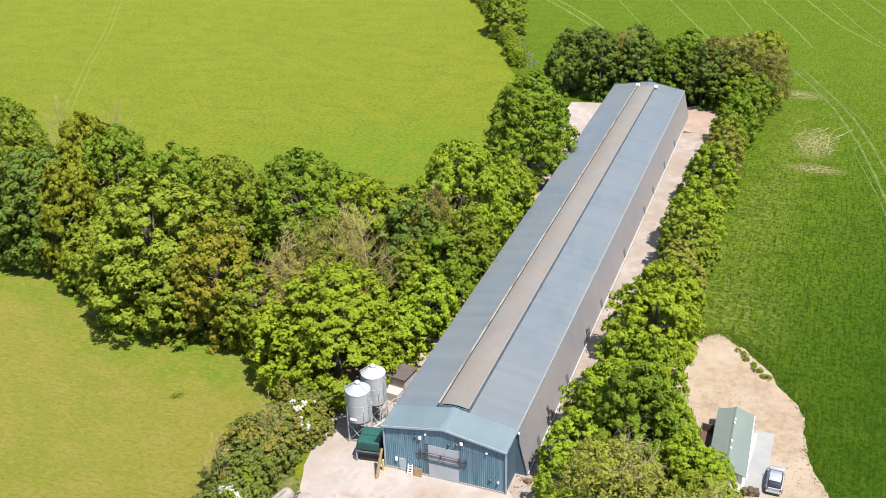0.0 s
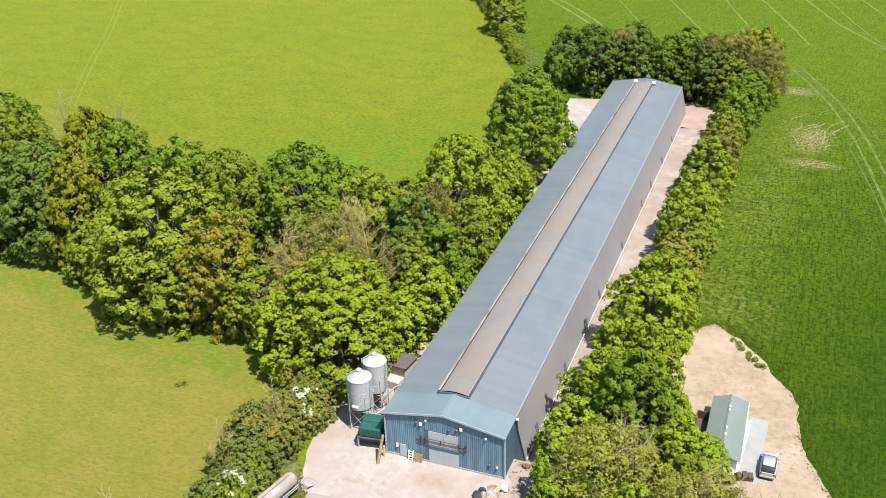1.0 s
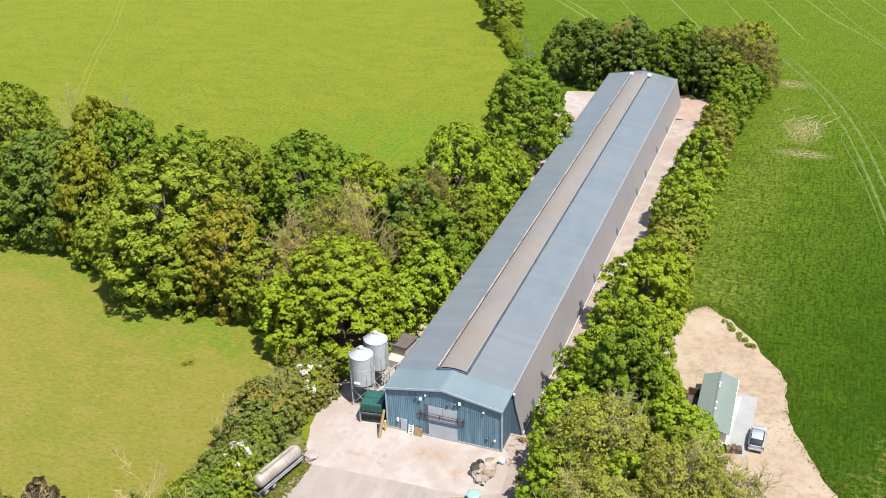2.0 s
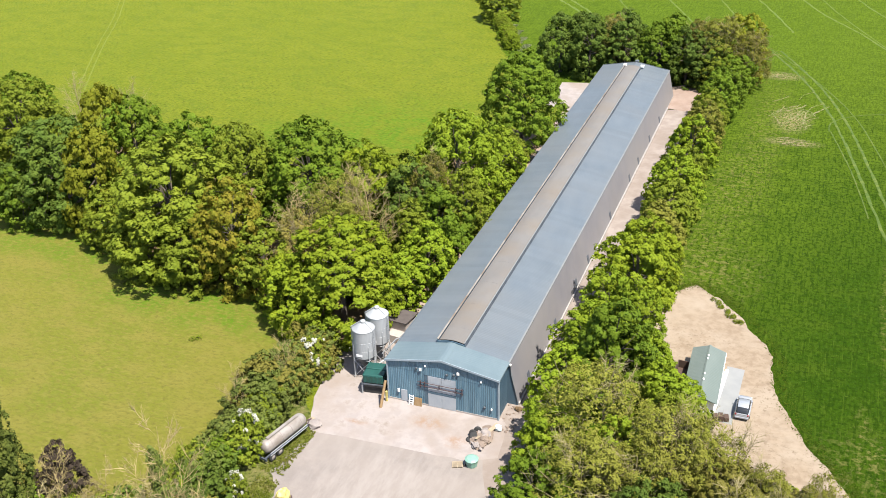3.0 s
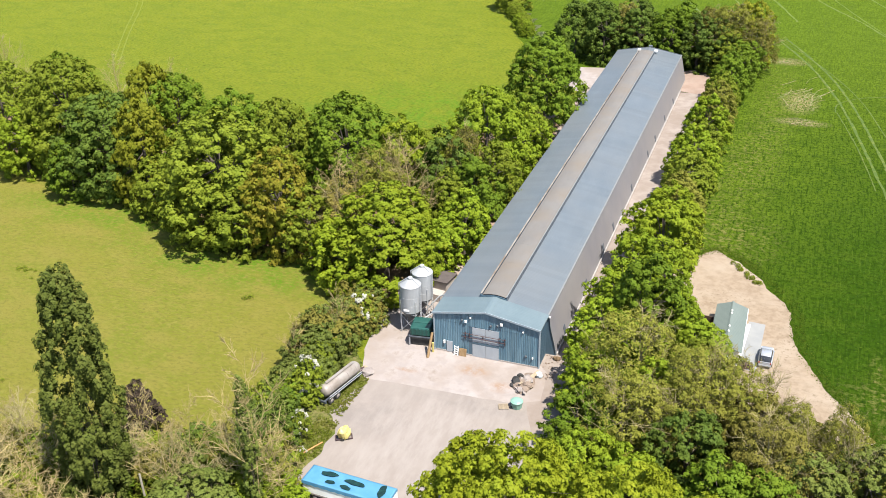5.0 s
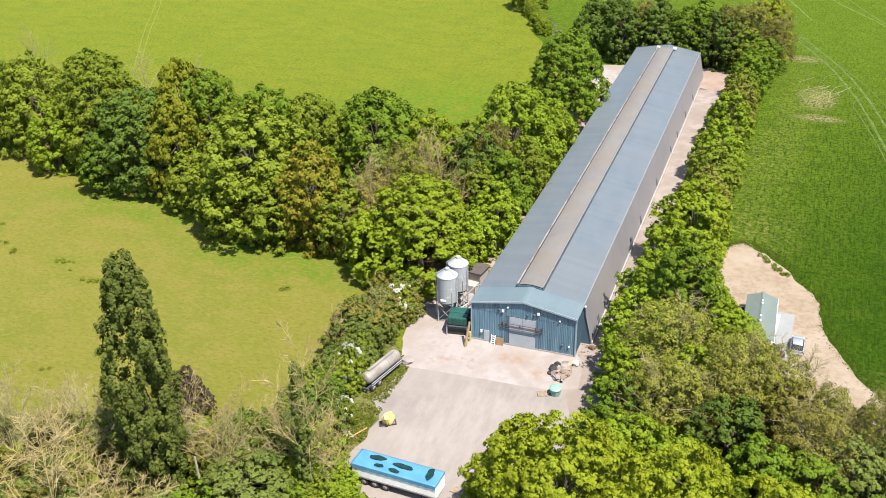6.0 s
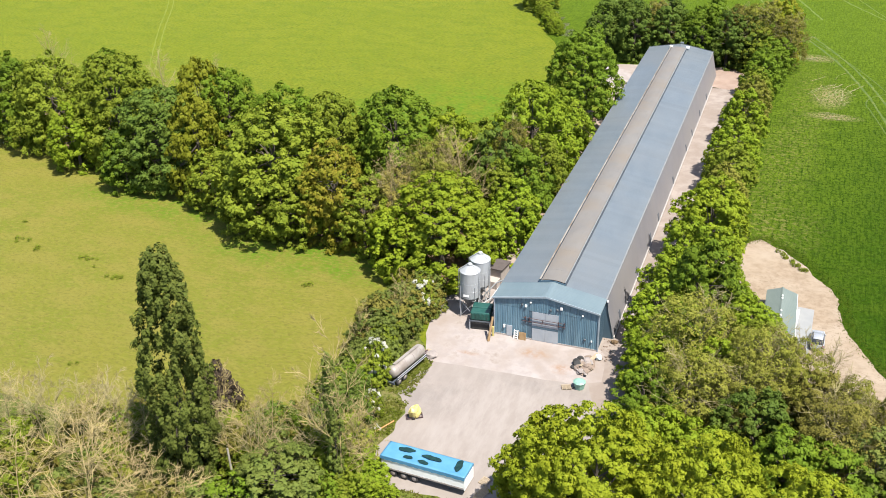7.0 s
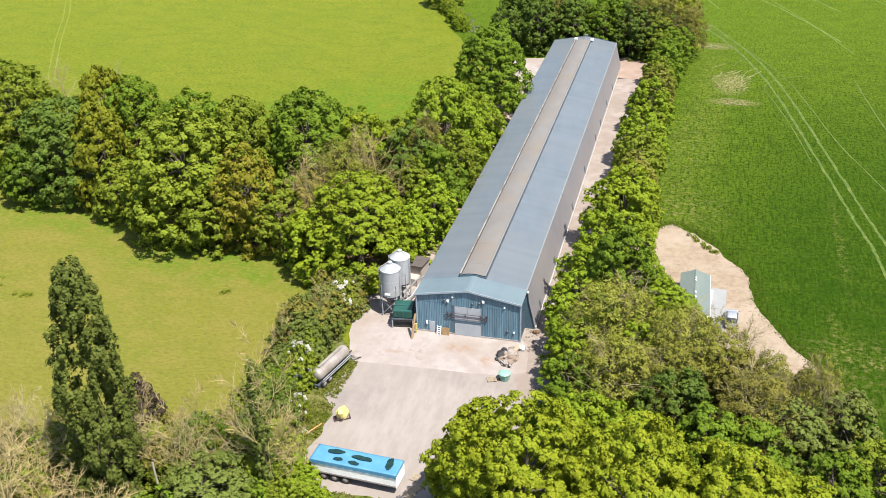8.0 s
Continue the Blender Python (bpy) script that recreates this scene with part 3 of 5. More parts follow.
# ridge ventilator: two upstand curbs with a shallow curved cap between them
vent = part("ridge_ventilator", prism([(-1.95, RIDGE - SLOPE * 1.95 - 0.02), (-1.95, RIDGE + 0.28), (-1.78, RIDGE + 0.28), (-1.78, RIDGE + 0.02), (1.48, RIDGE + 0.02), (1.48, RIDGE + 0.28), (1.58, RIDGE + 0.28), (1.66, RIDGE - SLOPE * 1.66 - 0.02)], 3.9, 116.9), DARK_STEEL, barn, "long raised ridge ventilator with dark sides")
arc = [(-1.72 + 3.18 * k / 12, RIDGE + 0.10 + 0.24 * (1 - ((k - 6) / 6) ** 2)) for k in range(13)]
cap_outline = arc + [(x, z - 0.05) for x, z in reversed(arc)]
cap = mesh_of("vent_cap", prism(cap_outline, 0, 2.96), VENT)
for k in range(38):
    shared("vent_cap", cap, vent, pose(0, 4.05 + k * 2.966, 0.004 * (k % 2)))
part("timber_edge", prism([(-1.99, RIDGE + 0.26), (-1.99, RIDGE + 0.33), (-1.78, RIDGE + 0.33), (-1.78, RIDGE + 0.26)], 3.85, 116.95), VENT_EDGE, vent, "weathered timber curb edge")
part("steel_edge", prism([(1.46, RIDGE + 0.26), (1.46, RIDGE + 0.32), (1.60, RIDGE + 0.32), (1.60, RIDGE + 0.26)], 3.85, 116.95), GUTTER, vent)
endplate = [(-1.98, RIDGE - 0.40)] + [(-1.98, RIDGE + 0.20)] + [(x * 1.0, z - 0.06) for x, z in arc] + [(1.60, RIDGE + 0.20), (1.68, RIDGE - 0.40)]
part("end_plate", prism(endplate, 3.84, 3.90), CLAD_DARK, vent)
part("end_plate", prism(endplate, 116.9, 116.96), CLAD_DARK, vent)
for x in (-1.85, 1.85):
    part("end_cap", solid((x - 0.35, x + 0.35, 116.6, 117.3, RIDGE + 0.02, RIDGE + 0.42), bevel=0.05), WHITE, vent, "white end block")
part("flue_cap", solid((-0.3, 0.5, LEN - 0.5, LEN + 0.15, RIDGE, RIDGE + 0.45), bevel=0.06), ROOF, roof)

# front gable, with the doorway cut out of it
front = part("front_wall", prism([(-7.05, 0.0), (-1.85, 0.0), (-1.85, 4.45), (1.75, 4.45), (1.75, 0.0), (7.05, 0.0), (7.05, EAVE - 0.18), (0, RIDGE - 0.20), (-7.05, EAVE - 0.18)], 0.06, 0.22), CLAD_DARK, barn)


def cladding(x0, x1, z0, top, material, y=0.05):
    """One upright ribbed wall sheet whose head follows the gable."""
    bm = bmesh.new()
    ribs = 4
    p = (x1 - x0) / ribs
    prof = []
    for k in range(ribs):
        x = x0 + k * p
        prof += [(x, 0), (x + p * 0.5, 0), (x + p * 0.62, 0.026), (x + p * 0.88, 0.026)]
    prof.append((x1, 0))
    a = [bm.verts.new((x, y - d, z0)) for x, d in prof]
    b = [bm.verts.new((x, y - d, top(x))) for x, d in prof]
    for k in range(len(prof) - 1):
        bm.faces.new((a[k], a[k + 1], b[k + 1], b[k]))
    return part("cladding_sheet", bm, material, front)


head_of = lambda x: RIDGE - 0.22 - SLOPE * abs(x) - 0.02
step = 14.0 / 15
for k in range(15):
    x0 = -7.0 + k * step
    x1 = x0 + step - 0.006
    mid = (x0 + x1) / 2
    if mid < -1.9 or mid > 1.8:
        cladding(x0, x1, 0.25, lambda x: min(head_of(x), 4.72), CLAD)
    cladding(x0, x1, 4.74 if (mid < -1.9 or mid > 1.8) else 4.52, head_of, CLAD, 0.035)
part("plinth", solid((-7.04, -1.85, 0.0, 0.05, 0, 0.25)), RENDERED, front)
part("plinth", solid((1.75, 7.04, 0.0, 0.05, 0, 0.25)), RENDERED, front)
for x in (-7.12, 7.0):
    part("corner_flashing", solid((x, x + 0.16, -0.06, 0.24, 0, EAVE - 0.16)), PALE_TRIM, front, "pale corner flashing")
door = part("sliding_door", prism([(-1.85, 0.05), (1.75, 0.05), (1.75, 4.5), (-1.85, 4.5)], 0.08, 0.14), DOOR_GREY, barn, "pale grey sheeted double door")
for k in range(2):
    for z0, z1 in ((0.06, 1.92), (2.30, 4.45)):
        part("door_panel", solid((-1.82 + k * 1.79, -0.06 + k * 1.79, 0.02, 0.08, z0, z1), bevel=0.012), DOOR_GREY, door)
part("door_band", solid((-1.85, 1.75, 0.01, 0.08, 1.96, 2.26)), CLAD_DARK, door, "dark band across the door")
for z in (3.42, 2.92):
    part("door_rail", rods(((-3.1, -0.1, z), (2.7, -0.1, z), 0.045, 0.045, 6)), RUST, door, "thin rusty steel rail")
for x, z0, z1 in ((-2.75, 2.6, 3.6), (-2.2, 2.75, 3.55), (-0.35, 2.9, 3.45), (1.80, 2.7, 3.6), (2.55, 2.55, 3.55)):
    part("rail_bracket", solid((x - 0.035, x + 0.035, -0.13, 0.05, z0, z1)), RUST, door)
for x, z, w, h in ((-2.70, 5.20, 0.28, 0.32), (-2.05, 5.85, 0.20, 0.20), (2.10, 5.65, 0.32, 0.38), (4.95, 5.10, 0.20, 0.18), (-5.65, 1.55, 0.24, 0.45), (6.25, 1.45, 0.17, 0.22)):
    lampb = part("wall_lamp" if z > 3 else "wall_box", solid((x - w / 2, x + w / 2, -0.16, 0.04, z - h / 2, z + h / 2), bevel=0.03), WHITE, front, "white wall fitting")
for x, z in ((-3.20, 5.30), (0.65, 5.15), (1.55, 5.35), (5.35, 1.55)):
    part("wall_fitting", lathe([(0.0, 0), (0.16, 0), (0.16, 0.12), (0.05, 0.2)], 12), DARK_STEEL, front).matrix_basis = pose(x, 0.02, z, 90)
part("side_door", solid((-5.35, -4.55, -0.03, 0.03, 0.1, 1.75), bevel=0.02), DOOR_GREY, front, "small grey side door")

# west wall, back wall and the recessed front bay
part("west_wall", solid((-7.05, -6.89, 0.22, LEN - 0.05, 0, EAVE - 0.13)), SIDING, barn)
part("back_wall", prism([(-7.05, 0.0), (7.05, 0.0), (7.05, EAVE - 0.18), (0, RIDGE - 0.20), (-7.05, EAVE - 0.18)], LEN - 0.22, LEN - 0.06), CLAD_DARK, barn)
bay = part("bay_wall", solid((6.86, 7.02, 0.24, 3.7, 0, EAVE - 0.14)), CLAD_DARK, barn, "dark blue clad side of the front bay")
for k in range(10):
    part("rib", solid((7.02, 7.07, 0.40 + k * 0.33, 0.48 + k * 0.33, 0.05, EAVE - 0.15)), CLAD_DARK, bay)
part("return_wall", prism([(6.9, 0.0), (8.40, 0.0), (7.32, EAVE - 0.22), (6.9, EAVE - 0.22)], 3.62, 3.74), CLAD_DARK, barn)
# the long east side leans out from the eave to its kerb
east = part("east_wall", prism([(7.08, EAVE - 0.14), (7.20, EAVE - 0.14), (8.44, 0.32), (8.32, 0.32)], 3.74, LEN - 0.1), SIDING, barn, "long smooth grey side sheeting leaning out to its kerb")
lean = math.atan2(1.24, EAVE - 0.46)
part("kerb", solid((8.34, 8.60, 3.7, LEN - 8.0, 0, 0.34), bevel=0.03), KERB, barn, "limewashed concrete kerb")
part("back_kerb", solid((7.05, 8.45, LEN - 8.0, LEN - 0.1, 0, 0.32)), RENDERED, barn)
hatch_frame = mesh_of("hatch", solid((-0.05, 0.06, -0.42, 0.42, -0.62, 0.62), bevel=0.02), DARK_STEEL)
for y in (8.6, 21.5, 33.1, 40.7, 56.4, 72.4, 80.6, 92.0, 103.0):
    h = shared("hatch", hatch_frame, east, Matrix.Translation((8.28, y, 0.98)) @ Matrix.Rotation(-lean, 4, "Y"))
part("downpipe", rods(((7.45, 3.55, EAVE - 0.2), (7.52, 3.55, 4.4), 0.045), ((7.52, 3.55, 4.4), (8.45, 3.55, 0.4), 0.045)), GUTTER, barn, "slanting rainwater downpipe")
part("hopper_head", solid((7.3, 7.52, 3.45, 3.7, EAVE - 0.16, EAVE + 0.06), bevel=0.03), WHITE, barn)


# ---------------- feed silos ----------------
def silo(x, y):
    s = thing("feed_silo", "galvanised steel feed silo on braced legs", "silo", pose(x, y, 0), group="feed silos")
    body = part("tank", lathe([(1.36, 3.15), (1.42, 3.2), (1.42, 4.24), (1.432, 4.25), (1.432, 4.27), (1.42, 4.28), (1.42, 5.42), (1.432, 5.43), (1.432, 5.45), (1.42, 5.46), (1.42, 6.95), (1.45, 6.97), (1.45, 7.05), (0.42, 7.80), (0.36, 7.80)], 44, smooth=False), GALV, s)
    part("filler_cap", lathe([(0.34, 7.76), (0.34, 8.06), (0.26, 8.14), (0.12, 8.20), (0.01, 8.20)], 18, smooth=False), GALV, s)
    part("hopper_cone", lathe([(0.16, 1.25), (0.22, 1.3), (1.38, 3.18), (1.38, 3.22)], 28), GALV_SHADED, s, "dark shaded hopper cone")
    for k in range(4):
        a = math.radians(45 + 90 * k)
        c, sn = math.cos(a), math.sin(a)
        part("leg", rods(((1.50 * c, 1.50 * sn, 0.0), (1.46 * c, 1.46 * sn, 5.0), 0.06)), GALV, s)
        b = math.radians(135 + 90 * k)
        c2, s2 = math.cos(b), math.sin(b)
        part("brace", rods(((1.5 * c, 1.5 * sn, 0.3), (1.5 * c2, 1.5 * s2, 2.7), 0.035), ((1.5 * c2, 1.5 * s2, 0.3), (1.5 * c, 1.5 * sn, 2.7), 0.035), ((1.5 * c, 1.5 * sn, 2.85), (1.5 * c2, 1.5 * s2, 2.85), 0.045)), GALV, s)
    part("filler_pipe", rods(((-1.5, -0.3, 0.9), (-1.55, -0.3, 7.1), 0.06), ((-1.55, -0.3, 7.1), (-0.3, -0.05, 8.02), 0.06)), GALV, s)
    part("ladder", rods(((1.50, -0.5, 0.4), (1.50, -0.5, 6.7), 0.03), ((1.50, -0.15, 0.4), (1.50, -0.15, 6.7), 0.03), *[((1.50, -0.5, 0.6 + 0.35 * k), (1.50, -0.15, 0.6 + 0.35 * k), 0.02) for k in range(17)], ((1.50, -0.32, 6.7), (1.42, -0.32, 7.1), 0.035), ((1.42, -0.32, 7.1), (0.35, -0.1, 7.95), 0.035)), GALV, s)
    part("label_plate", solid((-0.5, 0.3, -1.46, -1.41, 3.55, 3.85)), WHITE, s, "white label plate")
    return s


silo(-11.75, 3.7)
silo(-11.45, 7.3)
auger = thing("feed_auger", "bent steel feed auger pipe from silo to barn", "pipe", pose(0, 0, 0))
part("pipe", rods(((-10.9, 6.9, 1.3), (-9.3, 7.9, 3.2), 0.10), ((-9.3, 7.9, 3.2), (-7.3, 8.2, 4.3), 0.10), ((-10.9, 3.7, 1.2), (-9.6, 6.2, 1.5), 0.09), ((-9.6, 6.2, 1.5), (-8.6, 8.6, 3.0), 0.08)), GALV, auger)
part("support", rods(((-9.3, 7.9, 0.0), (-9.3, 7.9, 3.2), 0.05)), RUST, auger)

# green oil tank on a block stand with a timber post by it
oil = thing("oil_tank", "dark green ribbed plastic oil tank on a stand", "tank", pose(-9.35, 1.55, 0, 0, 0, 8))
for k in range(2):
    bm = solid((-1.35, 1.35, -1.45 + 1.48 * k, -0.03 + 1.48 * k, 1.55, 2.75), bevel=0.16)
    part("tank_body", bm, GREEN_PLASTIC, oil)
    for j in range(5):
        part("rib", solid((-1.15 + j * 0.52, -0.93 + j * 0.52, -1.50 + 1.48 * k, 0.01 + 1.48 * k, 1.62, 2.60), bevel=0.05), GREEN_PLASTIC, oil)
part("stand_frame", solid((-1.5, 1.5, -1.6, -1.48, 1.38, 1.54), (-1.5, 1.5, 1.48, 1.6, 1.38, 1.54), (-1.5, -1.38, -1.48, 1.48, 1.38, 1.54), (1.38, 1.5, -1.48, 1.48, 1.38, 1.54)), DARK_STEEL, oil)
for x in (-1.4, 1.4):
    for y in (-1.5, 1.5):
        part("stand_leg", solid((x - 0.07, x + 0.07, y - 0.07, y + 0.07, 0, 1.38)), GALV, oil)
# added black block: gives the space below the tank its deep shade
part("under_tank_shade", solid((-1.25, 1.25, -1.3, 1.3, 0, 1.2), bevel=0.05), BLACK, oil, "black block added for the deep shade under the tank")
post = thing("timber_post", "leaning weathered orange timber post", "post", pose(-7.25, -1.0, 0))
part("plank", rods(((0.0, -1.1, 0.0), (0.15, 0.4, 3.0), 0.20, 0.16, 6)), WOOD, post)
part("yellow_guard", solid((0.1, 0.34, 0.2, 0.44, 0, 1.5), bevel=0.04), YELLOW, post, "yellow guard")

hut = thing("pump_hut", "small pale-walled hut with a brown flat roof", "hut", pose(-11.15, 14.4, 0, 0, 0, -8))
part("walls", solid((-1.3, 1.3, -1.4, 1.4, 0, 2.35)), RENDERED, hut)
part("roof", prism([(-1.5, 2.35), (1.5, 2.45), (1.5, 2.60), (-1.5, 2.50)], -1.6, 1.6), HUT_ROOF, hut)
part("lean_to", solid((-1.2, 1.2, -3.0, -1.45, 0, 1.2), bevel=0.03), RENDERED, hut)

# things leaning on the gable
for x, w, h, mt, lab, cat, nm in ((-3.95, 0.5, 1.3, WHITE, "white slatted ladder leaning on the gable", "ladder", "short_ladder"), (-3.05, 1.0, 1.1, WOOD, "orange-pink board leaning on the gable", "board", "leaning_board")):
    t = thing(nm, lab, cat, pose(x, -0.42, 0, -14))
    if nm == "short_ladder":
        for dx in (-w / 2, w / 2):
            part("stile", solid((dx - 0.05, dx + 0.05, -0.04, 0.04, 0.02, h)), mt, t)
        for j in range(4):
            part("rung", solid((-w / 2, w / 2, -0.03, 0.03, 0.2 + j * 0.3, 0.29 + j * 0.3)), mt, t)
    else:
        part("panel", solid((-w / 2, w / 2, -0.03, 0.03, 0.02, h), bevel=0.01), mt, t)

# ---------------- yard things ----------------
trailer = thing("bulk_trailer", "white-sided bulk trailer with a sagging blue tarpaulin", "trailer", pose(-5.2, -30.4, 0, 0, 0, -3.6))
part("body", solid((-4.9, 4.9, -1.25, 1.25, 1.15, 2.45), bevel=0.04), WHITE, trailer)
bm = bmesh.new()
gx, gy = 40, 12
grid = []
for i in range(gx + 1):
    row = []
    for j in range(gy + 1):
        x, y = -5.0 + 10.0 * i / gx, -1.32 + 2.64 * j / gy
        sag = -0.12 * (1 - (y / 1.32) ** 2) + 0.05 * noise.noise((x * 0.9, y * 1.3, 3.0))
        z = 2.78 + sag if 0 < j < gy and 0 < i < gx else 2.70
        row.append(bm.verts.new((x, y, z)))
    grid.append(row)
for i in range(gx):
    for j in range(gy):
        f = bm.faces.new((grid[i][j], grid[i + 1][j], grid[i + 1][j + 1], grid[i][j + 1]))
        f.smooth = True
rim = [grid[i][0] for i in range(gx + 1)] + [grid[gx][j] for j in range(1, gy + 1)] + [grid[i][gy] for i in range(gx - 1, -1, -1)] + [grid[0][j] for j in range(gy - 1, 0, -1)]
low = [bm.verts.new((v.co.x * 1.002, v.co.y * 1.01, 2.28 + 0.05 * math.sin(k * 1.7))) for k, v in enumerate(rim)]
for k in range(len(rim)):
    bm.faces.new((rim[k], low[k], low[(k + 1) % len(rim)], rim[(k + 1) % len(rim)]))
bmesh.ops.recalc_face_normals(bm, faces=bm.faces)
tarp = part("tarpaulin", bm, TARP, trailer, "bright blue tarpaulin with dark puddles")
for k, (px, py, rx, ry) in enumerate(((-2.6, 0.55, 0.95, 0.36), (-1.95, -0.55, 0.48, 0.30), (0.55, 0.30, 1.05, 0.38), (-0.05, -0.72, 0.62, 0.32), (3.75, 0.25, 0.45, 0.85))):
    b2 = bmesh.new()
    ring = []
    for a in range(22):
        an = a * math.tau / 22
        w = 1 + 0.16 * math.sin(2 * an + k) + 0.08 * math.sin(5 * an + 2 * k)
        ring.append(b2.verts.new((px + rx * w * math.cos(an), py + ry * w * math.sin(an), 2.80)))
    b2.faces.new(ring)
    part("puddle", b2, PUDDLE, tarp, "dark standing water")
part("chassis", solid((-4.8, 4.8, -0.5, 0.5, 0.75, 1.12)), DARK_STEEL, trailer)
part("side_rail", solid((-4.9, 4.9, -1.27, -1.17, 1.0, 1.14), (-4.9, 4.9, 1.17, 1.27, 1.0, 1.14)), GREY_JUNK, trailer)
wheel_mesh = mesh_of("wheel", lathe([(0.22, -0.14), (0.44, -0.15), (0.50, -0.10), (0.50, 0.10), (0.44, 0.15), (0.22, 0.14)], 22), BLACK)
hub_mesh = mesh_of("rim", lathe([(0.0, -0.155), (0.27, -0.155), (0.29, -0.12), (0.29, 0.12), (0.27, 0.155), (0.0, 0.155)], 16), GREY_JUNK)
for x in (-3.6, -2.3, -1.0):
    for y in (-1.05, 1.05):
        w = shared("wheel", wheel_mesh, trailer, pose(x, y, 0.50, 90))
        shared("rim", hub_mesh, w)
part("landing_leg", solid((2.9, 3.05, -0.75, -0.6, 0, 0.8), (2.9, 3.05, 0.6, 0.75, 0, 0.8)), DARK_STEEL, trailer)
part("tail_gate", solid((4.9, 5.02, -1.25, 1.25, 0.9, 2.4), bevel=0.02), WHITE, trailer)

tanker = thing("tank_trailer", "dull steel slurry tank trailer on old wheels", "trailer", pose(-15.0, -12.1, 0, 0, 0, -13.5))
body = part("tank", lathe([(0.0, -3.45), (0.55, -3.38), (0.76, -3.15), (0.82, -2.9), (0.82, 2.9), (0.76, 3.15), (0.55, 3.38), (0.0, 3.45)], 28), TANK, tanker)
body.matrix_basis = pose(0, 0, 1.62, 90)
for y in (-2.4, -0.8, 0.8, 2.4):
    b = part("hoop", lathe([(0.82, -0.06), (0.84, -0.05), (0.84, 0.05), (0.82, 0.06)], 28), GREY_JUNK, tanker)
    b.matrix_basis = pose(0, y, 1.62, 90)
part("side_board", solid((-0.95, -0.85, -3.3, 3.2, 0.85, 1.05), (0.85, 0.95, -3.3, 3.2, 0.85, 1.05)), DARK_STEEL, tanker)
part("frame", solid((-0.6, -0.45, -3.9, 3.6, 0.55, 0.75), (0.45, 0.6, -3.9, 3.6, 0.55, 0.75), (-0.9, 0.9, -3.9, -3.75, 0.5, 0.8)), DARK_STEEL, tanker)
part("pipe_rail", rods(((0.98, -3.2, 1.25), (0.98, 3.0, 1.25), 0.05), ((1.0, -3.2, 0.95), (1.0, 3.0, 0.95), 0.04)), GALV, tanker)
part("walkway", solid((-0.2, 0.2, -2.6, 2.6, 2.55, 2.60)), TANK, tanker)
for y in (-2.9, -1.7):
    for x in (-0.9, 0.9):
        w = shared("wheel", wheel_mesh, tanker, pose(x, y, 0.50, 0, 90))
        shared("rim", hub_mesh, w)
part("drawbar", rods(((-0.4, 3.5, 0.65), (0, 4.8, 0.55), 0.07), ((0.4, 3.5, 0.65), (0, 4.8, 0.55), 0.07), ((0, 4.7, 0.0), (0, 4.7, 0.6), 0.06)), RUST, tanker)
hose = thing("hose_heap", "grey heap of old sacks and hose", "rubbish", pose(-13.2, -7.9, 0))


def heap(parent, name, r, h, seed, material, squash=0.8):
    bm = bmesh.new()
    bmesh.ops.create_icosphere(bm, subdivisions=3, radius=1.0)
    for v in bm.verts:
        n = noise.noise_vector(v.co * 1.6 + Vector((seed, 0, 0))) * 0.35 + noise.noise_vector(v.co * 4.5 + Vector((0, seed, 0))) * 0.13
        c = v.co + n
        v.co = Vector((c.x * r, c.y * r * squash, max(0.0, (c.z * 0.55 + 0.45)) * h))
    return part(name, bm, material, parent)


heap(hose, "sack", 0.9, 0.7, 1.0, GREY_JUNK)
heap(hose, "loose_sack", 0.5, 0.6, 2.0, PALLET).matrix_basis = pose(-0.6, 0.6, 0)

yellow = thing("covered_spreader", "small machine under a creased yellow sheet", "machine", pose(-10.45, -20.6, 0, 0, 0, 30))
heap(yellow, "yellow_sheet", 0.98, 1.5, 5.0, YELLOW, 0.72).matrix_basis = pose(0, 0, 0.03, 0, 0, 25) @ Matrix.Diagonal((0.85, 0.8, 1.1, 1))
part("frame", solid((-1.1, 0.9, -0.45, -0.35, 0.12, 0.24), (-1.1, 0.9, 0.35, 0.45, 0.12, 0.24), (-1.1, -1.0, -0.35, 0.35, 0.0, 0.2), (0.8, 0.9, -0.35, 0.35, 0.0, 0.2)), RUST, yellow)
for y in (-0.55, 0.55):
    w = shared("wheel", wheel_mesh, yellow, pose(-0.3, y, 0.22, 90) @ Matrix.Scale(0.4, 4))
beam = thing("orange_beam", "long orange-painted pole lying in the grass", "pole", pose(-13.1, -23.6, 0))
part("pole", rods(((-0.7, -1.2, 0.12), (0.6, 1.3, 0.16), 0.08)), plain("orange_paint", (0.40, 0.19, 0.07), (0.46, 0.23, 0.09), 1.5, 0.6), beam)
part("block", solid((-0.2, 0.2, -0.1, 0.1, 0, 0.1)), WOOD, beam)

bin_ = thing("water_bin", "open pale teal plastic bin", "bin", pose(6.7, -8.6, 0, 0, 0, 35))
part("shell", lathe([(0.52, 0.0), (0.62, 0.05), (0.74, 0.85), (0.76, 0.90)], 10, smooth=False), TEAL, bin_)
part("lid", lathe([(0.80, 0.88), (0.80, 0.96), (0.55, 1.10), (0.0, 1.16)], 10, smooth=False), TEAL, bin_)
part("outlet", rods(((-0.62, 0.0, 0.25), (-0.92, 0.0, 0.22), 0.10)), BLACK, bin_)


def pallet(x, y, rz):
    p = thing("pallet", "weathered wooden pallet on the ground", "pallet", pose(x, y, 0.03, 0, 0, rz))
    for k in range(6):
        part("slat", solid((-0.6, 0.6, -0.5 + k * 0.18, -0.39 + k * 0.18, 0.11, 0.135)), PALLET, p)
    for x0 in (-0.6, -0.05, 0.5):
        part("bearer", solid((x0, x0 + 0.1, -0.5, 0.51, 0.0, 0.11)), PALLET, p)
    return p


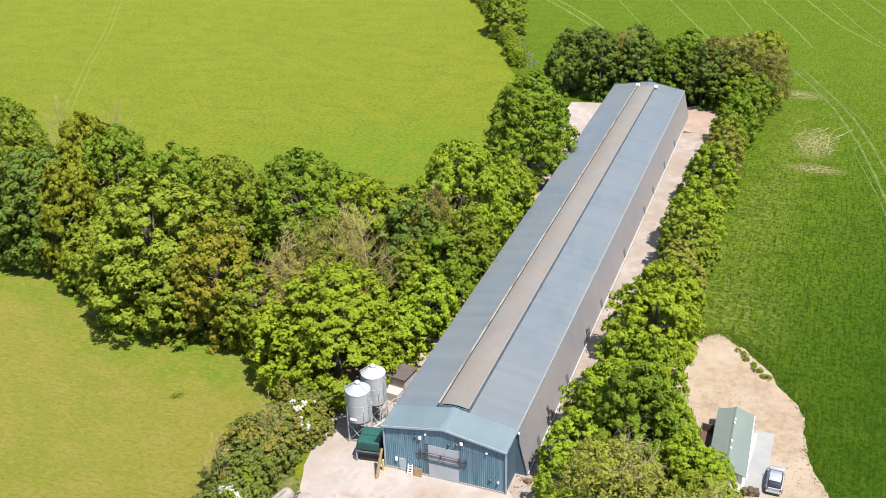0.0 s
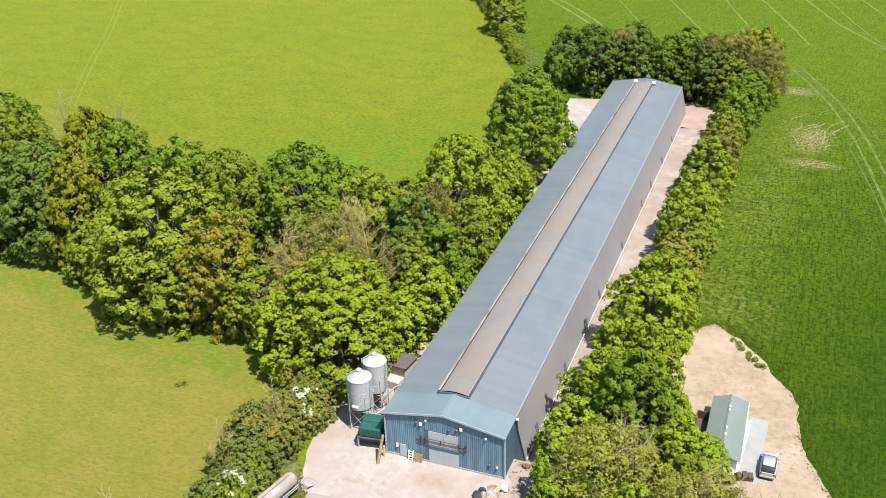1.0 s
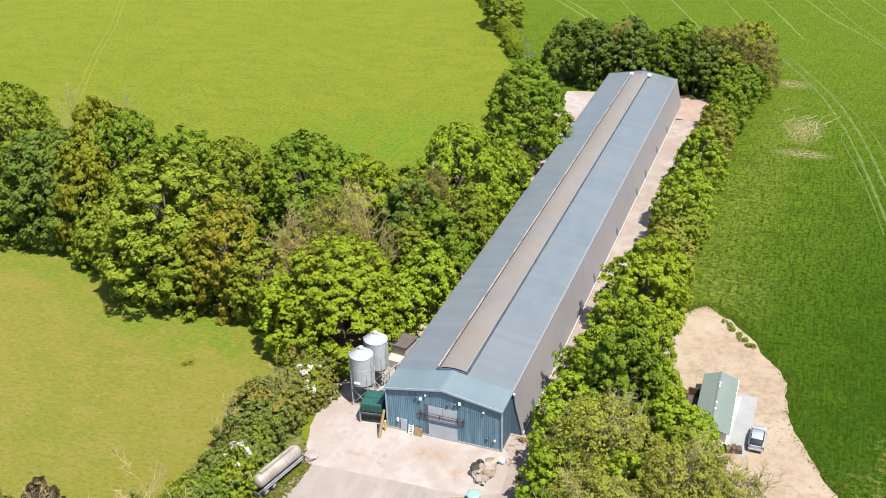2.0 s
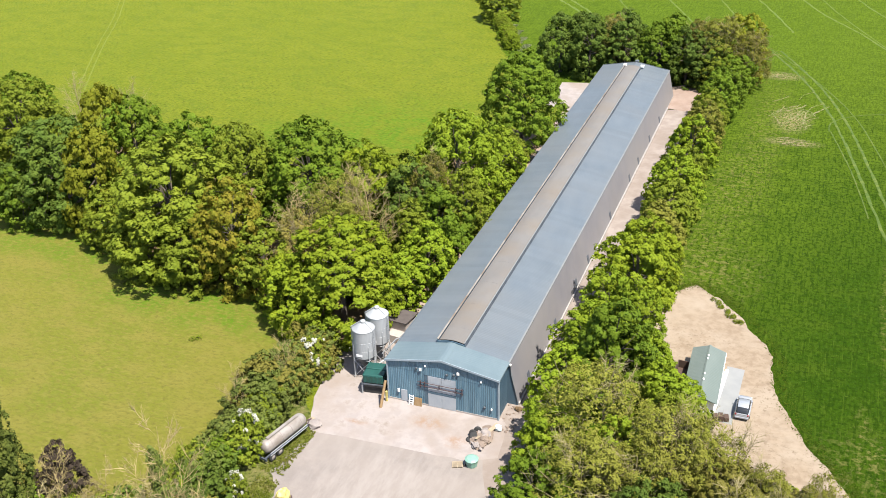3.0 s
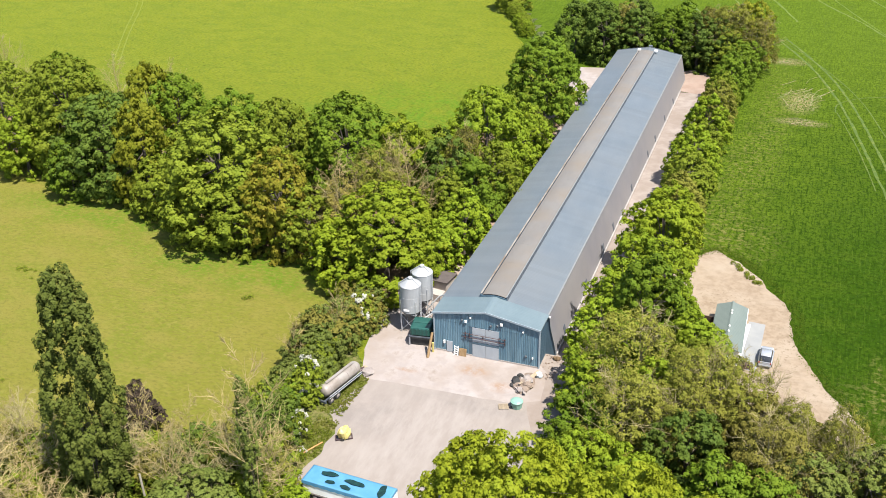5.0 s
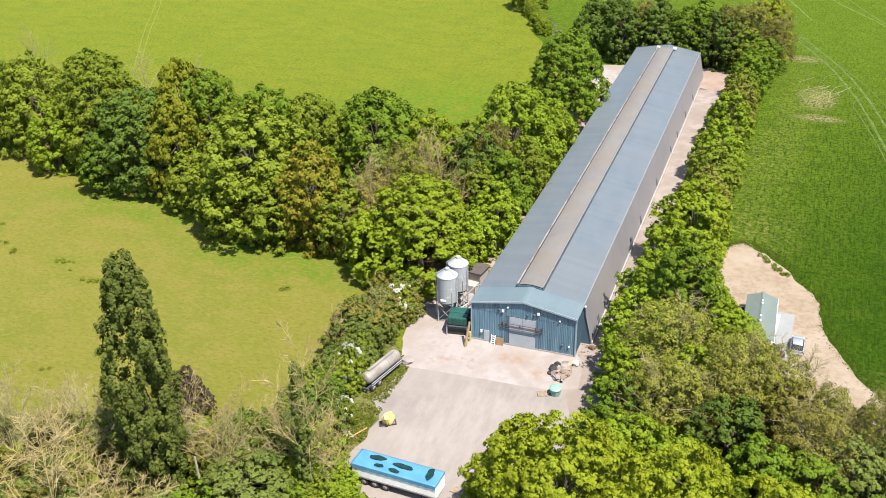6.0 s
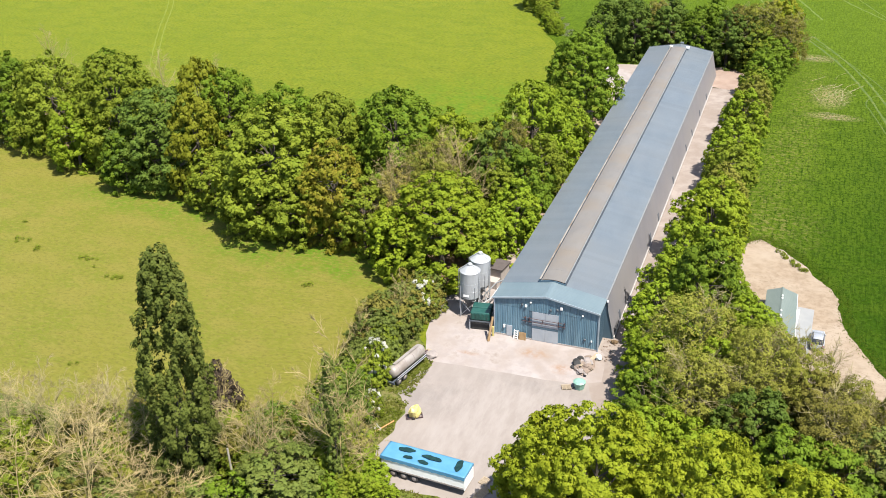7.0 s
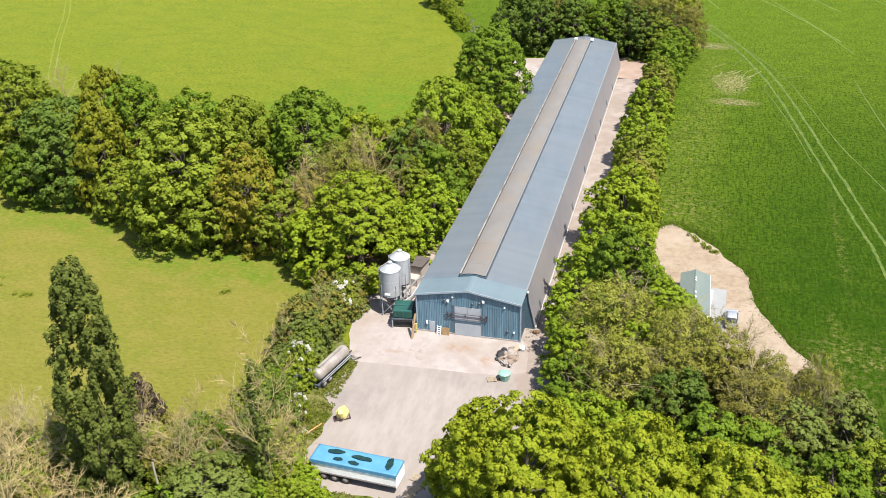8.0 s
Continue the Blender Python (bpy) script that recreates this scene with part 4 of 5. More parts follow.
for x, y, turn in ((5.2, -9.1, 20), (1.0, -28.9, 75), (1.5, -30.4, 62), (1.1, -31.6, 84)):
    pallet(x, y, turn)
scrap = thing("scrap_pile", "pile of grey sheets, rubble and tyres by the gable", "rubbish", pose(6.3, -3.6, 0))
heap(scrap, "rubble", 1.25, 0.55, 8.0, RUBBLE, 1.5)
heap(scrap, "sack", 0.6, 0.65, 14.0, GREY_JUNK, 1.4).matrix_basis = pose(0.1, 0.5, 0.1, 0, 0, 20)
heap(scrap, "sack", 0.55, 0.75, 15.0, RUBBLE, 1.1).matrix_basis = pose(0.5, -0.8, 0.1, 0, 0, 70)
heap(scrap, "sack", 0.45, 0.5, 16.0, GREY_JUNK, 1.4).matrix_basis = pose(-0.2, -1.7, 0.0)
scrap_rnd = random.Random(31)
for k in range(15):
    w, l = scrap_rnd.uniform(0.9, 2.0), scrap_rnd.uniform(0.15, 0.55)
    part("board", solid((-w / 2, w / 2, -l / 2, l / 2, -0.025, 0.025), bevel=0.008), (GREY_JUNK, RUBBLE, PALLET, GREY_JUNK)[k % 4], scrap).matrix_basis = pose(scrap_rnd.uniform(-0.5, 0.9), scrap_rnd.uniform(-2.2, 1.5), scrap_rnd.uniform(0.3, 0.62), scrap_rnd.uniform(-22, 22), scrap_rnd.uniform(-22, 22), scrap_rnd.uniform(50, 130))
tyre_mesh = mesh_of("tyre", lathe([(0.24, -0.12), (0.42, -0.13), (0.48, -0.07), (0.48, 0.07), (0.42, 0.13), (0.24, 0.12)], 20), BLACK)
for k, (x, y, z, rx, ry) in enumerate(((-1.2, -0.9, 0.14, 0, 0), (-1.15, -0.1, 0.40, 68, 10), (-0.95, -0.5, 0.42, 35, 0), (-0.75, 0.5, 0.5, 75, 30))):
    shared("tyre", tyre_mesh, scrap, pose(x, y, z, rx, ry))
heap(scrap, "blue_bag", 0.5, 0.75, 4.0, plain("pale_blue_sack", (0.42, 0.52, 0.58), (0.52, 0.60, 0.64), 2.0, 0.6)).matrix_basis = pose(1.2, 1.9, 0)
block = thing("rubble_stones", "scatter of pale stones beside the barn corner", "stones", pose(8.0, 1.5, 0))
rnd = random.Random(77)
stone_mesh = heap(block, "stone", 0.15, 0.16, 9.0, RUBBLE).data
for k in range(70):
    shared("stone", stone_mesh, block, pose(rnd.uniform(-0.7, 1.8), rnd.uniform(-3.5, 2.0), 0, 0, 0, rnd.uniform(0, 360)) @ Matrix.Scale(0.3 + 1.0 * rnd.random() ** 3, 4))
heap(block, "brush", 0.5, 0.5, 12.0, LITTER).matrix_basis = pose(0.8, 1.2, 0)

# ---------------- green shed, slab and car ----------------
shed = thing("small_shed", "small sage-green steel-roofed shed on the sandy patch", "shed", pose(28.95, 14.3, 0, 0, 0, 1.0) @ Matrix.Diagonal((0.88, 0.96, 1, 1)))
part("walls", prism([(-1.9, 0), (1.95, 0), (1.95, 2.05), (0, 2.65), (-1.9, 2.05)], -5.6, 5.6), WHITE, shed, "white shed walls")
shed_sheet = mesh_of("roof_sheet", ribbed(0.985, math.hypot(2.35, 0.72), 3, 0.008), SHED_ROOF)
sroof = part("roof", prism([(-2.33, 2.0), (0, 2.72), (2.33, 2.0), (2.33, 1.95), (0, 2.67), (-2.33, 1.95)], -5.9, 5.9), SHED_ROOF, shed)
for k in range(12):
    y = -5.92 + k * 0.987
    shared("roof_sheet", shed_sheet, sroof, laid(1, 2.35, y, 2.03, 2.35, 0.72))
    shared("roof_sheet", shed_sheet, sroof, laid(-1, -2.35, y + 0.985, 2.03, 2.35, 0.72))
part("ridge_cap", prism([(-0.22, 2.73), (0, 2.82), (0.22, 2.73), (0, 2.78)], -5.95, 5.95), SHED_ROOF, sroof)
for y in (3.3, 2.6, -0.9, -2.2):
    part("roof_vent", lathe([(0.14, 0), (0.16, 0.1), (0.10, 0.2), (0.0, 0.22)], 12, (0.05, y, 2.76)), WHITE, sroof)
part("gutter", solid((2.28, 2.42, -5.9, 5.9, 1.88, 1.98)), WHITE, shed)
part("side_door", solid((1.95, 2.0, -1.0, 0.1, 0.05, 1.9), (1.95, 2.0, 2.2, 3.2, 0.9, 1.7)), DARK_STEEL, shed)
bunk = thing("timber_lean_to", "dark timber bay beside the small shed", "lean-to", pose(25.9, 15.2, 0, 0, 0, -3.5))
part("back_board", solid((-0.72, -0.62, -2.6, 2.6, 0, 1.2)), TIMBER_DARK, bunk)
part("end_board", solid((-0.62, 0.62, 2.5, 2.6, 0, 1.2)), TIMBER_DARK, bunk)
part("floor_board", solid((-0.62, 0.62, -2.6, 2.5, 0, 0.12)), TIMBER_DARK, bunk)
stack = thing("timber_crates", "dark brown crates at the shed's end", "crate", pose(31.6, 8.6, 0, 0, 0, 12))
for k in range(3):
    part("crate", solid((-0.75 + 0.62 * k, -0.2 + 0.62 * k, -0.45, 0.45, 0, 0.6 + 0.15 * (k % 2)), bevel=0.03), TIMBER_DARK, stack)
sheet("shed_slab", [(30.9, 8.2), (31.25, 20.0), (33.4, 19.8), (33.1, 8.0)], 0.045, SLAB, "pale grey slab beside the shed", "pavement", 0.03, 3.0, 15)
# white strip added on the ground to show the shed's east wall in sun
wall_strip = thing("sunlit_wall_strip", "low white strip added for the shed's sunlit east wall", "edging", pose(31.0, 14.0, 0, 0, 0, -3.5))
part("strip", solid((-0.22, 0.22, -5.6, 5.2, 0.02, 0.12), bevel=0.02), WHITE, wall_strip)

car = thing("parked_car", "silver hatchback car parked on the sand", "car", pose(34.05, 11.25, 0.04, 0, 0, -1))


def hull(sections):
    """A body lofted from sections: (y, half width at sill, half width at top, low z, high z)."""
    bm = bmesh.new()
    rings = []
    for y, w0, w1, z0, z1 in sections:
        zm = z0 + (z1 - z0) * 0.55
        rings.append([bm.verts.new(p) for p in ((-w0 * 0.94, y, z0), (-w0, y, zm), (-w1, y, z1 - 0.03), (-w1 * 0.86, y, z1), (w1 * 0.86, y, z1), (w1, y, z1 - 0.03), (w0, y, zm), (w0 * 0.94, y, z0))])
    for a, b in zip(rings, rings[1:]):
        for k in range(8):
            f = bm.faces.new((a[k], a[(k + 1) % 8], b[(k + 1) % 8], b[k]))
            f.smooth = True
    bm.faces.new(rings[0])
    bm.faces.new(rings[-1])
    bmesh.ops.recalc_face_normals(bm, faces=bm.faces)
    return bm


part("body", hull([(-2.15, 0.70, 0.66, 0.36, 0.72), (-2.05, 0.80, 0.76, 0.26, 0.90), (-1.6, 0.87, 0.82, 0.20, 0.97), (-0.4, 0.89, 0.84, 0.18, 0.95), (0.8, 0.89, 0.83, 0.18, 0.93), (1.6, 0.86, 0.78, 0.20, 0.84), (2.0, 0.80, 0.70, 0.26, 0.74), (2.12, 0.68, 0.62, 0.36, 0.62)]), CAR_PAINT, car)
cabin = part("cabin", hull([(-1.98, 0.70, 0.60, 0.88, 1.02), (-1.45, 0.76, 0.60, 0.90, 1.40), (-0.5, 0.78, 0.62, 0.90, 1.47), (0.35, 0.78, 0.60, 0.90, 1.42), (1.15, 0.74, 0.56, 0.86, 0.96)]), GLASS, car, "dark tinted windows")
part("roof_panel", hull([(-1.40, 0.60, 0.58, 1.38, 1.425), (-0.5, 0.63, 0.60, 1.42, 1.495), (0.30, 0.61, 0.58, 1.39, 1.45)]), CAR_PAINT, car)
part("bonnet", hull([(1.0, 0.70, 0.66, 0.86, 0.945), (1.6, 0.70, 0.64, 0.78, 0.865), (1.95, 0.62, 0.56, 0.68, 0.765)]), CAR_PAINT, car)
part("tail_panel", solid((-0.62, 0.62, -2.12, -1.98, 0.70, 0.95), bevel=0.04), CAR_PAINT, car)
part("rear_bumper", solid((-0.80, 0.80, -2.22, -2.02, 0.34, 0.58), bevel=0.06), CAR_PAINT, car)
for x in (-0.86, 0.86):
    part("mirror", solid((x - 0.10, x + 0.10, 0.62, 0.76, 0.94, 1.06), bevel=0.03), CAR_PAINT, car)
    part("tail_lamp", solid((x * 0.82 - 0.09, x * 0.82 + 0.09, -2.14, -2.0, 0.74, 0.92), bevel=0.02), LAMP_RED, car)
    part("headlight", solid((x * 0.74 - 0.14, x * 0.74 + 0.14, 1.86, 2.02, 0.58, 0.70), bevel=0.03), WHITE, car)
    for y in (-1.32, 1.30):
        w = shared("wheel", wheel_mesh, car, pose(x * 0.93, y, 0.31, 0, 90) @ Matrix.Diagonal((0.62, 0.62, 0.75, 1)))
        shared("rim", hub_mesh, w)

pole = thing("utility_pole", "weathered wooden utility pole among the bushes", "pole", pose(-23.7, -39.9, 0))
part("shaft", rods(((0.15, 0, 0), (-0.1, 0, 6.6), 0.15, 0.11)), plain("silvered_pole", (0.24, 0.215, 0.17), (0.30, 0.27, 0.215), 1.2, 0.85), pole)
part("insulator", rods(((0.12, -0.1, 3.3), (0.25, -0.15, 3.3), 0.12)), WHITE, pole)


# ---------------- trees ----------------
def leaves_mesh(name, pos, nrm, size, rng, material):
    """Pointed leaf sprays at the given places, each turned to its own normal."""
    n = len(pos)
    nrm = nrm / np.linalg.norm(nrm, axis=1, keepdims=True)
    ref = rng.normal(size=(n, 3))
    u = np.cross(nrm, ref)
    u /= np.linalg.norm(u, axis=1, keepdims=True)
    v = np.cross(nrm, u)
    s = size * rng.uniform(0.6, 1.4, (n, 1))
    k = rng.uniform(-0.35, 0.35, (n, 1))
    a, b, c = pos - u * s * 0.5 - v * s * 0.42, pos + u * s * 0.5 - v * s * 0.42, pos + v * s * 0.62 + u * s * k
    verts = np.stack([a, b, c], 1).reshape(-1, 3)
    me = bpy.data.meshes.new(name)
    me.vertices.add(3 * n)
    me.vertices.foreach_set("co", verts.astype(np.float32).ravel())
    me.loops.add(3 * n)
    me.loops.foreach_set("vertex_index", np.arange(3 * n, dtype=np.int32))
    me.polygons.add(n)
    me.polygons.foreach_set("loop_start", np.arange(0, 3 * n, 3, dtype=np.int32))
    me.polygons.foreach_set("loop_total", np.full(n, 3, dtype=np.int32))
    me.update(calc_edges=True)
    me.materials.append(material)
    return me


def crown_mesh(name, seed, radius, height, base, boughs, leaves, leaf, material, columnar=False, lobe=0.19, gap=0.0, uneven=1.0, inner=0.26, flat=0.72):
    """A crown of boughs that stand apart, each a shelf of small clumps of leaf sprays, on an uneven dome from base to height."""
    rng = np.random.default_rng(seed)
    an = rng.uniform(0, math.tau, boughs)
    c, out = np.empty((boughs, 3)), np.empty((boughs, 3))
    if columnar:
        z = (np.arange(boughs) + rng.random(boughs)) / boughs
        an = np.arange(boughs) * 2.4 + rng.uniform(0, 0.9, boughs)
        w = np.interp(z, (0.0, 0.15, 0.38, 0.60, 0.80, 0.93, 1.0), (0.66, 0.84, 0.98, 0.92, 0.68, 0.44, 0.16))
        w = w * np.sqrt(rng.uniform(0.03, 0.92, boughs)) * (1 + 0.10 * np.sin(3 * an + 11 * z))
        c[:, 0], c[:, 1], c[:, 2] = radius * w * np.cos(an), radius * w * np.sin(an), base + z * (height - base - radius * 0.45)
        subs, spread, shape = 11, np.array([0.85, 0.85, 2.2]), np.array([1.0, 1.0, 1.5])
    else:
        # evenly over the dome: more boughs where it is wide
        prof_z, prof_w = (0.0, 0.12, 0.32, 0.55, 0.75, 0.90, 1.0), (0.86, 0.97, 1.0, 0.90, 0.70, 0.42, 0.06)
        zz = np.linspace(0, 1, 201)
        ww = np.interp(zz, prof_z, prof_w)
        area = np.cumsum(ww * np.sqrt((height - base) ** 2 + (radius * np.gradient(ww, zz)) ** 2) * np.interp(zz, (0, 0.3, 1), (0.7, 1.0, 1.15)))
        z = np.interp(rng.random(boughs), area / area[-1], zz)
        w = np.interp(z, prof_z, prof_w)
        lump = 1 + uneven * (0.09 * np.sin(3 * an + seed) + 0.07 * np.sin(5 * an + 6 * z + 2 * seed) + 0.06 * np.sin(9 * z + seed))
        reach = rng.uniform(0.84, 1.0, boughs) * lump
        reach = np.where(rng.random(boughs) < inner, reach * rng.uniform(0.5, 0.8, boughs), reach)
        c[:, 0], c[:, 1] = radius * w * reach * np.cos(an), radius * w * reach * np.sin(an)
        c[:, 2] = base + (height - base) * (z * (0.90 + 0.10 * lump) * np.where(reach < 0.75, 0.92, 1.0) - 0.02)
        subs, spread, shape = 8, np.array([1.0, 1.0, flat]), np.array([1.0, 1.0, 0.8])
    out[:, 0], out[:, 1], out[:, 2] = np.cos(an), np.sin(an), np.interp(z, (0, 1), (0.25, 1.4))
    lr = radius * lobe * rng.uniform(0.65, 1.35, boughs)
    keep = rng.random(boughs) >= gap
    # small clumps on the upper and outer side of each bough
    e = rng.normal(size=(boughs, subs, 3)) + 0.75 * out[:, None, :]
    e /= np.linalg.norm(e, axis=2, keepdims=True)
    clump = c[:, None, :] + e * (lr[:, None, None] * rng.uniform(0.45, 1.0, (boughs, subs, 1))) * spread
    size = lr[:, None] * rng.uniform(0.28, 0.52, (boughs, subs))
    weight = (size ** 2 * keep[:, None]).ravel()
    pick = rng.choice(boughs * subs, leaves, p=weight / weight.sum())
    q = rng.normal(size=(leaves, 3)) + 0.55 * out[pick // subs]
    q[:, 2] += 0.35
    q /= np.linalg.norm(q, axis=1, keepdims=True)
    pos = clump.reshape(-1, 3)[pick] + q * size.ravel()[pick][:, None] * rng.uniform(0.55, 1.1, (leaves, 1)) * shape
    nrm = q + 0.6 * e.reshape(-1, 3)[pick] + rng.normal(size=(leaves, 3)) * 0.28
    pos[:, 2] = np.maximum(pos[:, 2], 0.25)
    return leaves_mesh(name, pos, nrm, leaf, rng, material), c


def branch(bm, a, b, r0, r1, seg=5):
    rod(bm, a, b, r0, r1, seg)


def trunk_mesh(name, seed, tips, height, base, girth, material, limbs=14):
    """A tapered trunk with limbs that reach out into the crown."""
    rnd = random.Random(seed)
    bm = bmesh.new()
    top = Vector((rnd.uniform(-0.3, 0.3), rnd.uniform(-0.3, 0.3), height * 0.72))
    mid = Vector((top.x * 0.5 + rnd.uniform(-0.2, 0.2), top.y * 0.5, max(base, height * 0.30)))
    branch(bm, (0, 0, 0), mid, girth, girth * 0.72, 8)
    branch(bm, mid, top, girth * 0.72, girth * 0.22, 7)
    for k in range(limbs):
        t = Vector(tips[(k * 7) % len(tips)])
        f = rnd.uniform(0.1, 0.7)
        s = mid.lerp(top, f)
        knee = s.lerp(t, 0.5) + Vector((0, 0, 0.08 * height * rnd.uniform(-0.3, 1)))
        branch(bm, s, knee, girth * 0.34 * (1 - 0.5 * f), girth * 0.2 * (1 - 0.5 * f))
        branch(bm, knee, t, girth * 0.2 * (1 - 0.5 * f), girth * 0.05, 4)
    return mesh_of(name, bm, material)


def twig_mesh(name, seed, height, radius, girth, material, limbs=10, twigs=6, twiglets=4, rise=0.9):
    """A bare tree: a bending trunk, long limbs, twigs and fine twiglets."""
    rnd = random.Random(seed)
    verts, faces = [], []

    def tube(points, r0, r1, n):
        i0 = len(verts)
        for q, p in enumerate(points):
            d = (points[min(q + 1, len(points) - 1)] - points[max(q - 1, 0)]).normalized()
            u = d.orthogonal().normalized()
            w = d.cross(u)
            r = r0 + (r1 - r0) * q / (len(points) - 1)
            for k in range(n):
                an = k * math.tau / n
                verts.append(tuple(p + (u * math.cos(an) + w * math.sin(an)) * r))
        for q in range(len(points) - 1):
            for k in range(n):
                faces.append((i0 + q * n + k, i0 + q * n + (k + 1) % n, i0 + (q + 1) * n + (k + 1) % n, i0 + (q + 1) * n + k))

    def bent(a, d, length, segs, wander, lift):
        pts, d = [a], d.normalized()
        for q in range(segs):
            d = (d + Vector((rnd.gauss(0, wander), rnd.gauss(0, wander), rnd.gauss(0, wander) + lift))).normalized()
            pts.append(pts[-1] + d * length / segs)
        return pts

    trunk = bent(Vector((0, 0, 0)), Vector((rnd.gauss(0, 0.08), rnd.gauss(0, 0.08), 1)), height * 0.94, 7, 0.07, 0.05)
    tube(trunk, girth, girth * 0.15, 6)
    at = lambda pts, f: pts[int(f * (len(pts) - 1))].lerp(pts[min(int(f * (len(pts) - 1)) + 1, len(pts) - 1)], f * (len(pts) - 1) % 1.0)
    for i in range(limbs):
        f = 0.18 + 0.74 * (i + rnd.random()) / limbs
        an = i * 2.4 + rnd.uniform(-0.5, 0.5)
        reach = radius * (1.15 - 0.75 * f) * rnd.uniform(0.8, 1.2)
        limb = bent(at(trunk, f), Vector((math.cos(an), math.sin(an), rise * rnd.uniform(0.5, 1.2))), reach * 1.25, 5, 0.16, 0.06)
        tube(limb, girth * 0.38 * (1.1 - f), 0.018, 4)
        for j in range(twigs):
            g = 0.25 + 0.72 * (j + rnd.random()) / twigs
            d = Vector((math.cos(an) * 0.7 + rnd.gauss(0, 0.6), math.sin(an) * 0.7 + rnd.gauss(0, 0.6), rnd.gauss(0.45, 0.35)))
            twig = bent(at(limb, g), d, reach * rnd.uniform(0.3, 0.6), 3, 0.18, 0.06)
            tube(twig, 0.026, 0.010, 3)
            for k in range(twiglets):
                d2 = d.normalized() + Vector((rnd.gauss(0, 0.7), rnd.gauss(0, 0.7), rnd.gauss(0.2, 0.5)))
                tube(bent(at(twig, 0.2 + 0.78 * k / twiglets), d2, reach * rnd.uniform(0.12, 0.26), 2, 0.15, 0.05), 0.015, 0.006, 3)
    me = bpy.data.meshes.new(name)
    me.from_pydata(verts, [], faces)
    me.materials.append(material)
    return me


CROWNS = {}
for key, seed, radius, height, base, boughs, leaves, leaf, kw in (
        ("big", 11, 7.0, 16.0, 0.7, 420, 30000, 0.32, {"lobe": 0.130}), ("big", 12, 7.0, 16.0, 0.5, 460, 30000, 0.315, {"lobe": 0.122}), ("big", 13, 7.0, 16.0, 0.8, 390, 30000, 0.325, {"lobe": 0.136}),
        ("mid", 21, 4.5, 11.0, 0.3, 200, 14500, 0.30, {"lobe": 0.168}), ("mid", 22, 4.5, 11.0, 0.2, 225, 14500, 0.295, {"lobe": 0.158}), ("mid", 23, 4.5, 11.0, 0.3, 180, 14500, 0.305, {"lobe": 0.18}),
        ("bush", 31, 2.4, 4.2, 0.1, 52, 2800, 0.25, {"lobe": 0.26}), ("bush", 32, 2.4, 4.2, 0.1, 60, 2800, 0.24, {"lobe": 0.235}),
        ("hawthorn", 33, 2.4, 4.2, 0.1, 110, 4600, 0.185, {"lobe": 0.17}), ("hawthorn", 34, 2.4, 4.2, 0.1, 120, 4600, 0.18, {"lobe": 0.16}),
        ("round", 18, 7.0, 16.0, 2.0, 430, 32000, 0.31, {"lobe": 0.125, "uneven": 0.35}), ("weed", 36, 2.4, 4.2, 0.1, 30, 420, 0.55, {"lobe": 0.30}),
        ("near", 15, 7.0, 16.0, 0.6, 430, 62000, 0.215, {"lobe": 0.116, "gap": 0.06}), ("near", 16, 7.0, 16.0, 0.6, 470, 62000, 0.215, {"lobe": 0.110, "gap": 0.06}),
        ("poplar", 41, 4.2, 30.0, 0.5, 400, 54000, 0.25, {"columnar": True, "lobe": 0.145}),
        ("ivy", 42, 1.0, 17.0, 0.2, 110, 9000, 0.20, {"columnar": True, "lobe": 0.34}),
        ("blossom", 35, 2.4, 4.2, 1.2, 34, 1900, 0.15, {"lobe": 0.18, "gap": 0.45}),
        ("sparse", 51, 4.6, 12.0, 1.2, 260, 12000, 0.185, {"lobe": 0.18}), ("sparse", 52, 4.6, 12.0, 1.0, 280, 12500, 0.18, {"lobe": 0.17})):
    me, tips = crown_mesh("crown", seed, radius, height, base, boughs, leaves, leaf, MID, **kw)
    tr = trunk_mesh("trunk", seed, [tuple(t) for t in tips], height, base + 0.6, (0.24 if key == "poplar" else min(0.032 * height, 0.42)) if key not in ("bush", "blossom", "weed", "hawthorn", "ivy") else 0.07, BARK, 16 if key not in ("bush", "weed", "hawthorn", "ivy") else 7)
    CROWNS.setdefault(key, []).append((me, tr, radius, height))
BARE = [(twig_mesh("bare_crown", s, 13.0, 5.4, 0.24, TWIG, 16, 9, 4, 1.0), 5.2, 13.0) for s in (61, 62)]
DEAD = [(twig_mesh("bare_crown", s, 11.0, 3.6, 0.075, TWIG_PALE, 13, 8, 5, 1.1), 3.4, 11.0) for s in (71, 72, 73)]
tree_rnd = random.Random(5)


def tree(kind, x, y, h, r, leafmat, label, group="", name="tree", category="tree"):
    """A tree of its own height and spread: trunk with limbs, and a crown of leaves."""
    me, tr, r0, h0 = CROWNS[kind][tree_rnd.randrange(len(CROWNS[kind]))]
    sx, sz = r / r0, h / h0
    root = thing(name, label, category, pose(x, y, 0, 0, 0, tree_rnd.uniform(0, 360)) @ Matrix.Diagonal((sx * tree_rnd.uniform(0.94, 1.06), sx, sz, 1)), group)
    shared("trunk" if kind not in ("bush", "weed", "hawthorn", "ivy") else "stem", tr, root)
    shared("crown", me, root, None, leafmat)
    return root


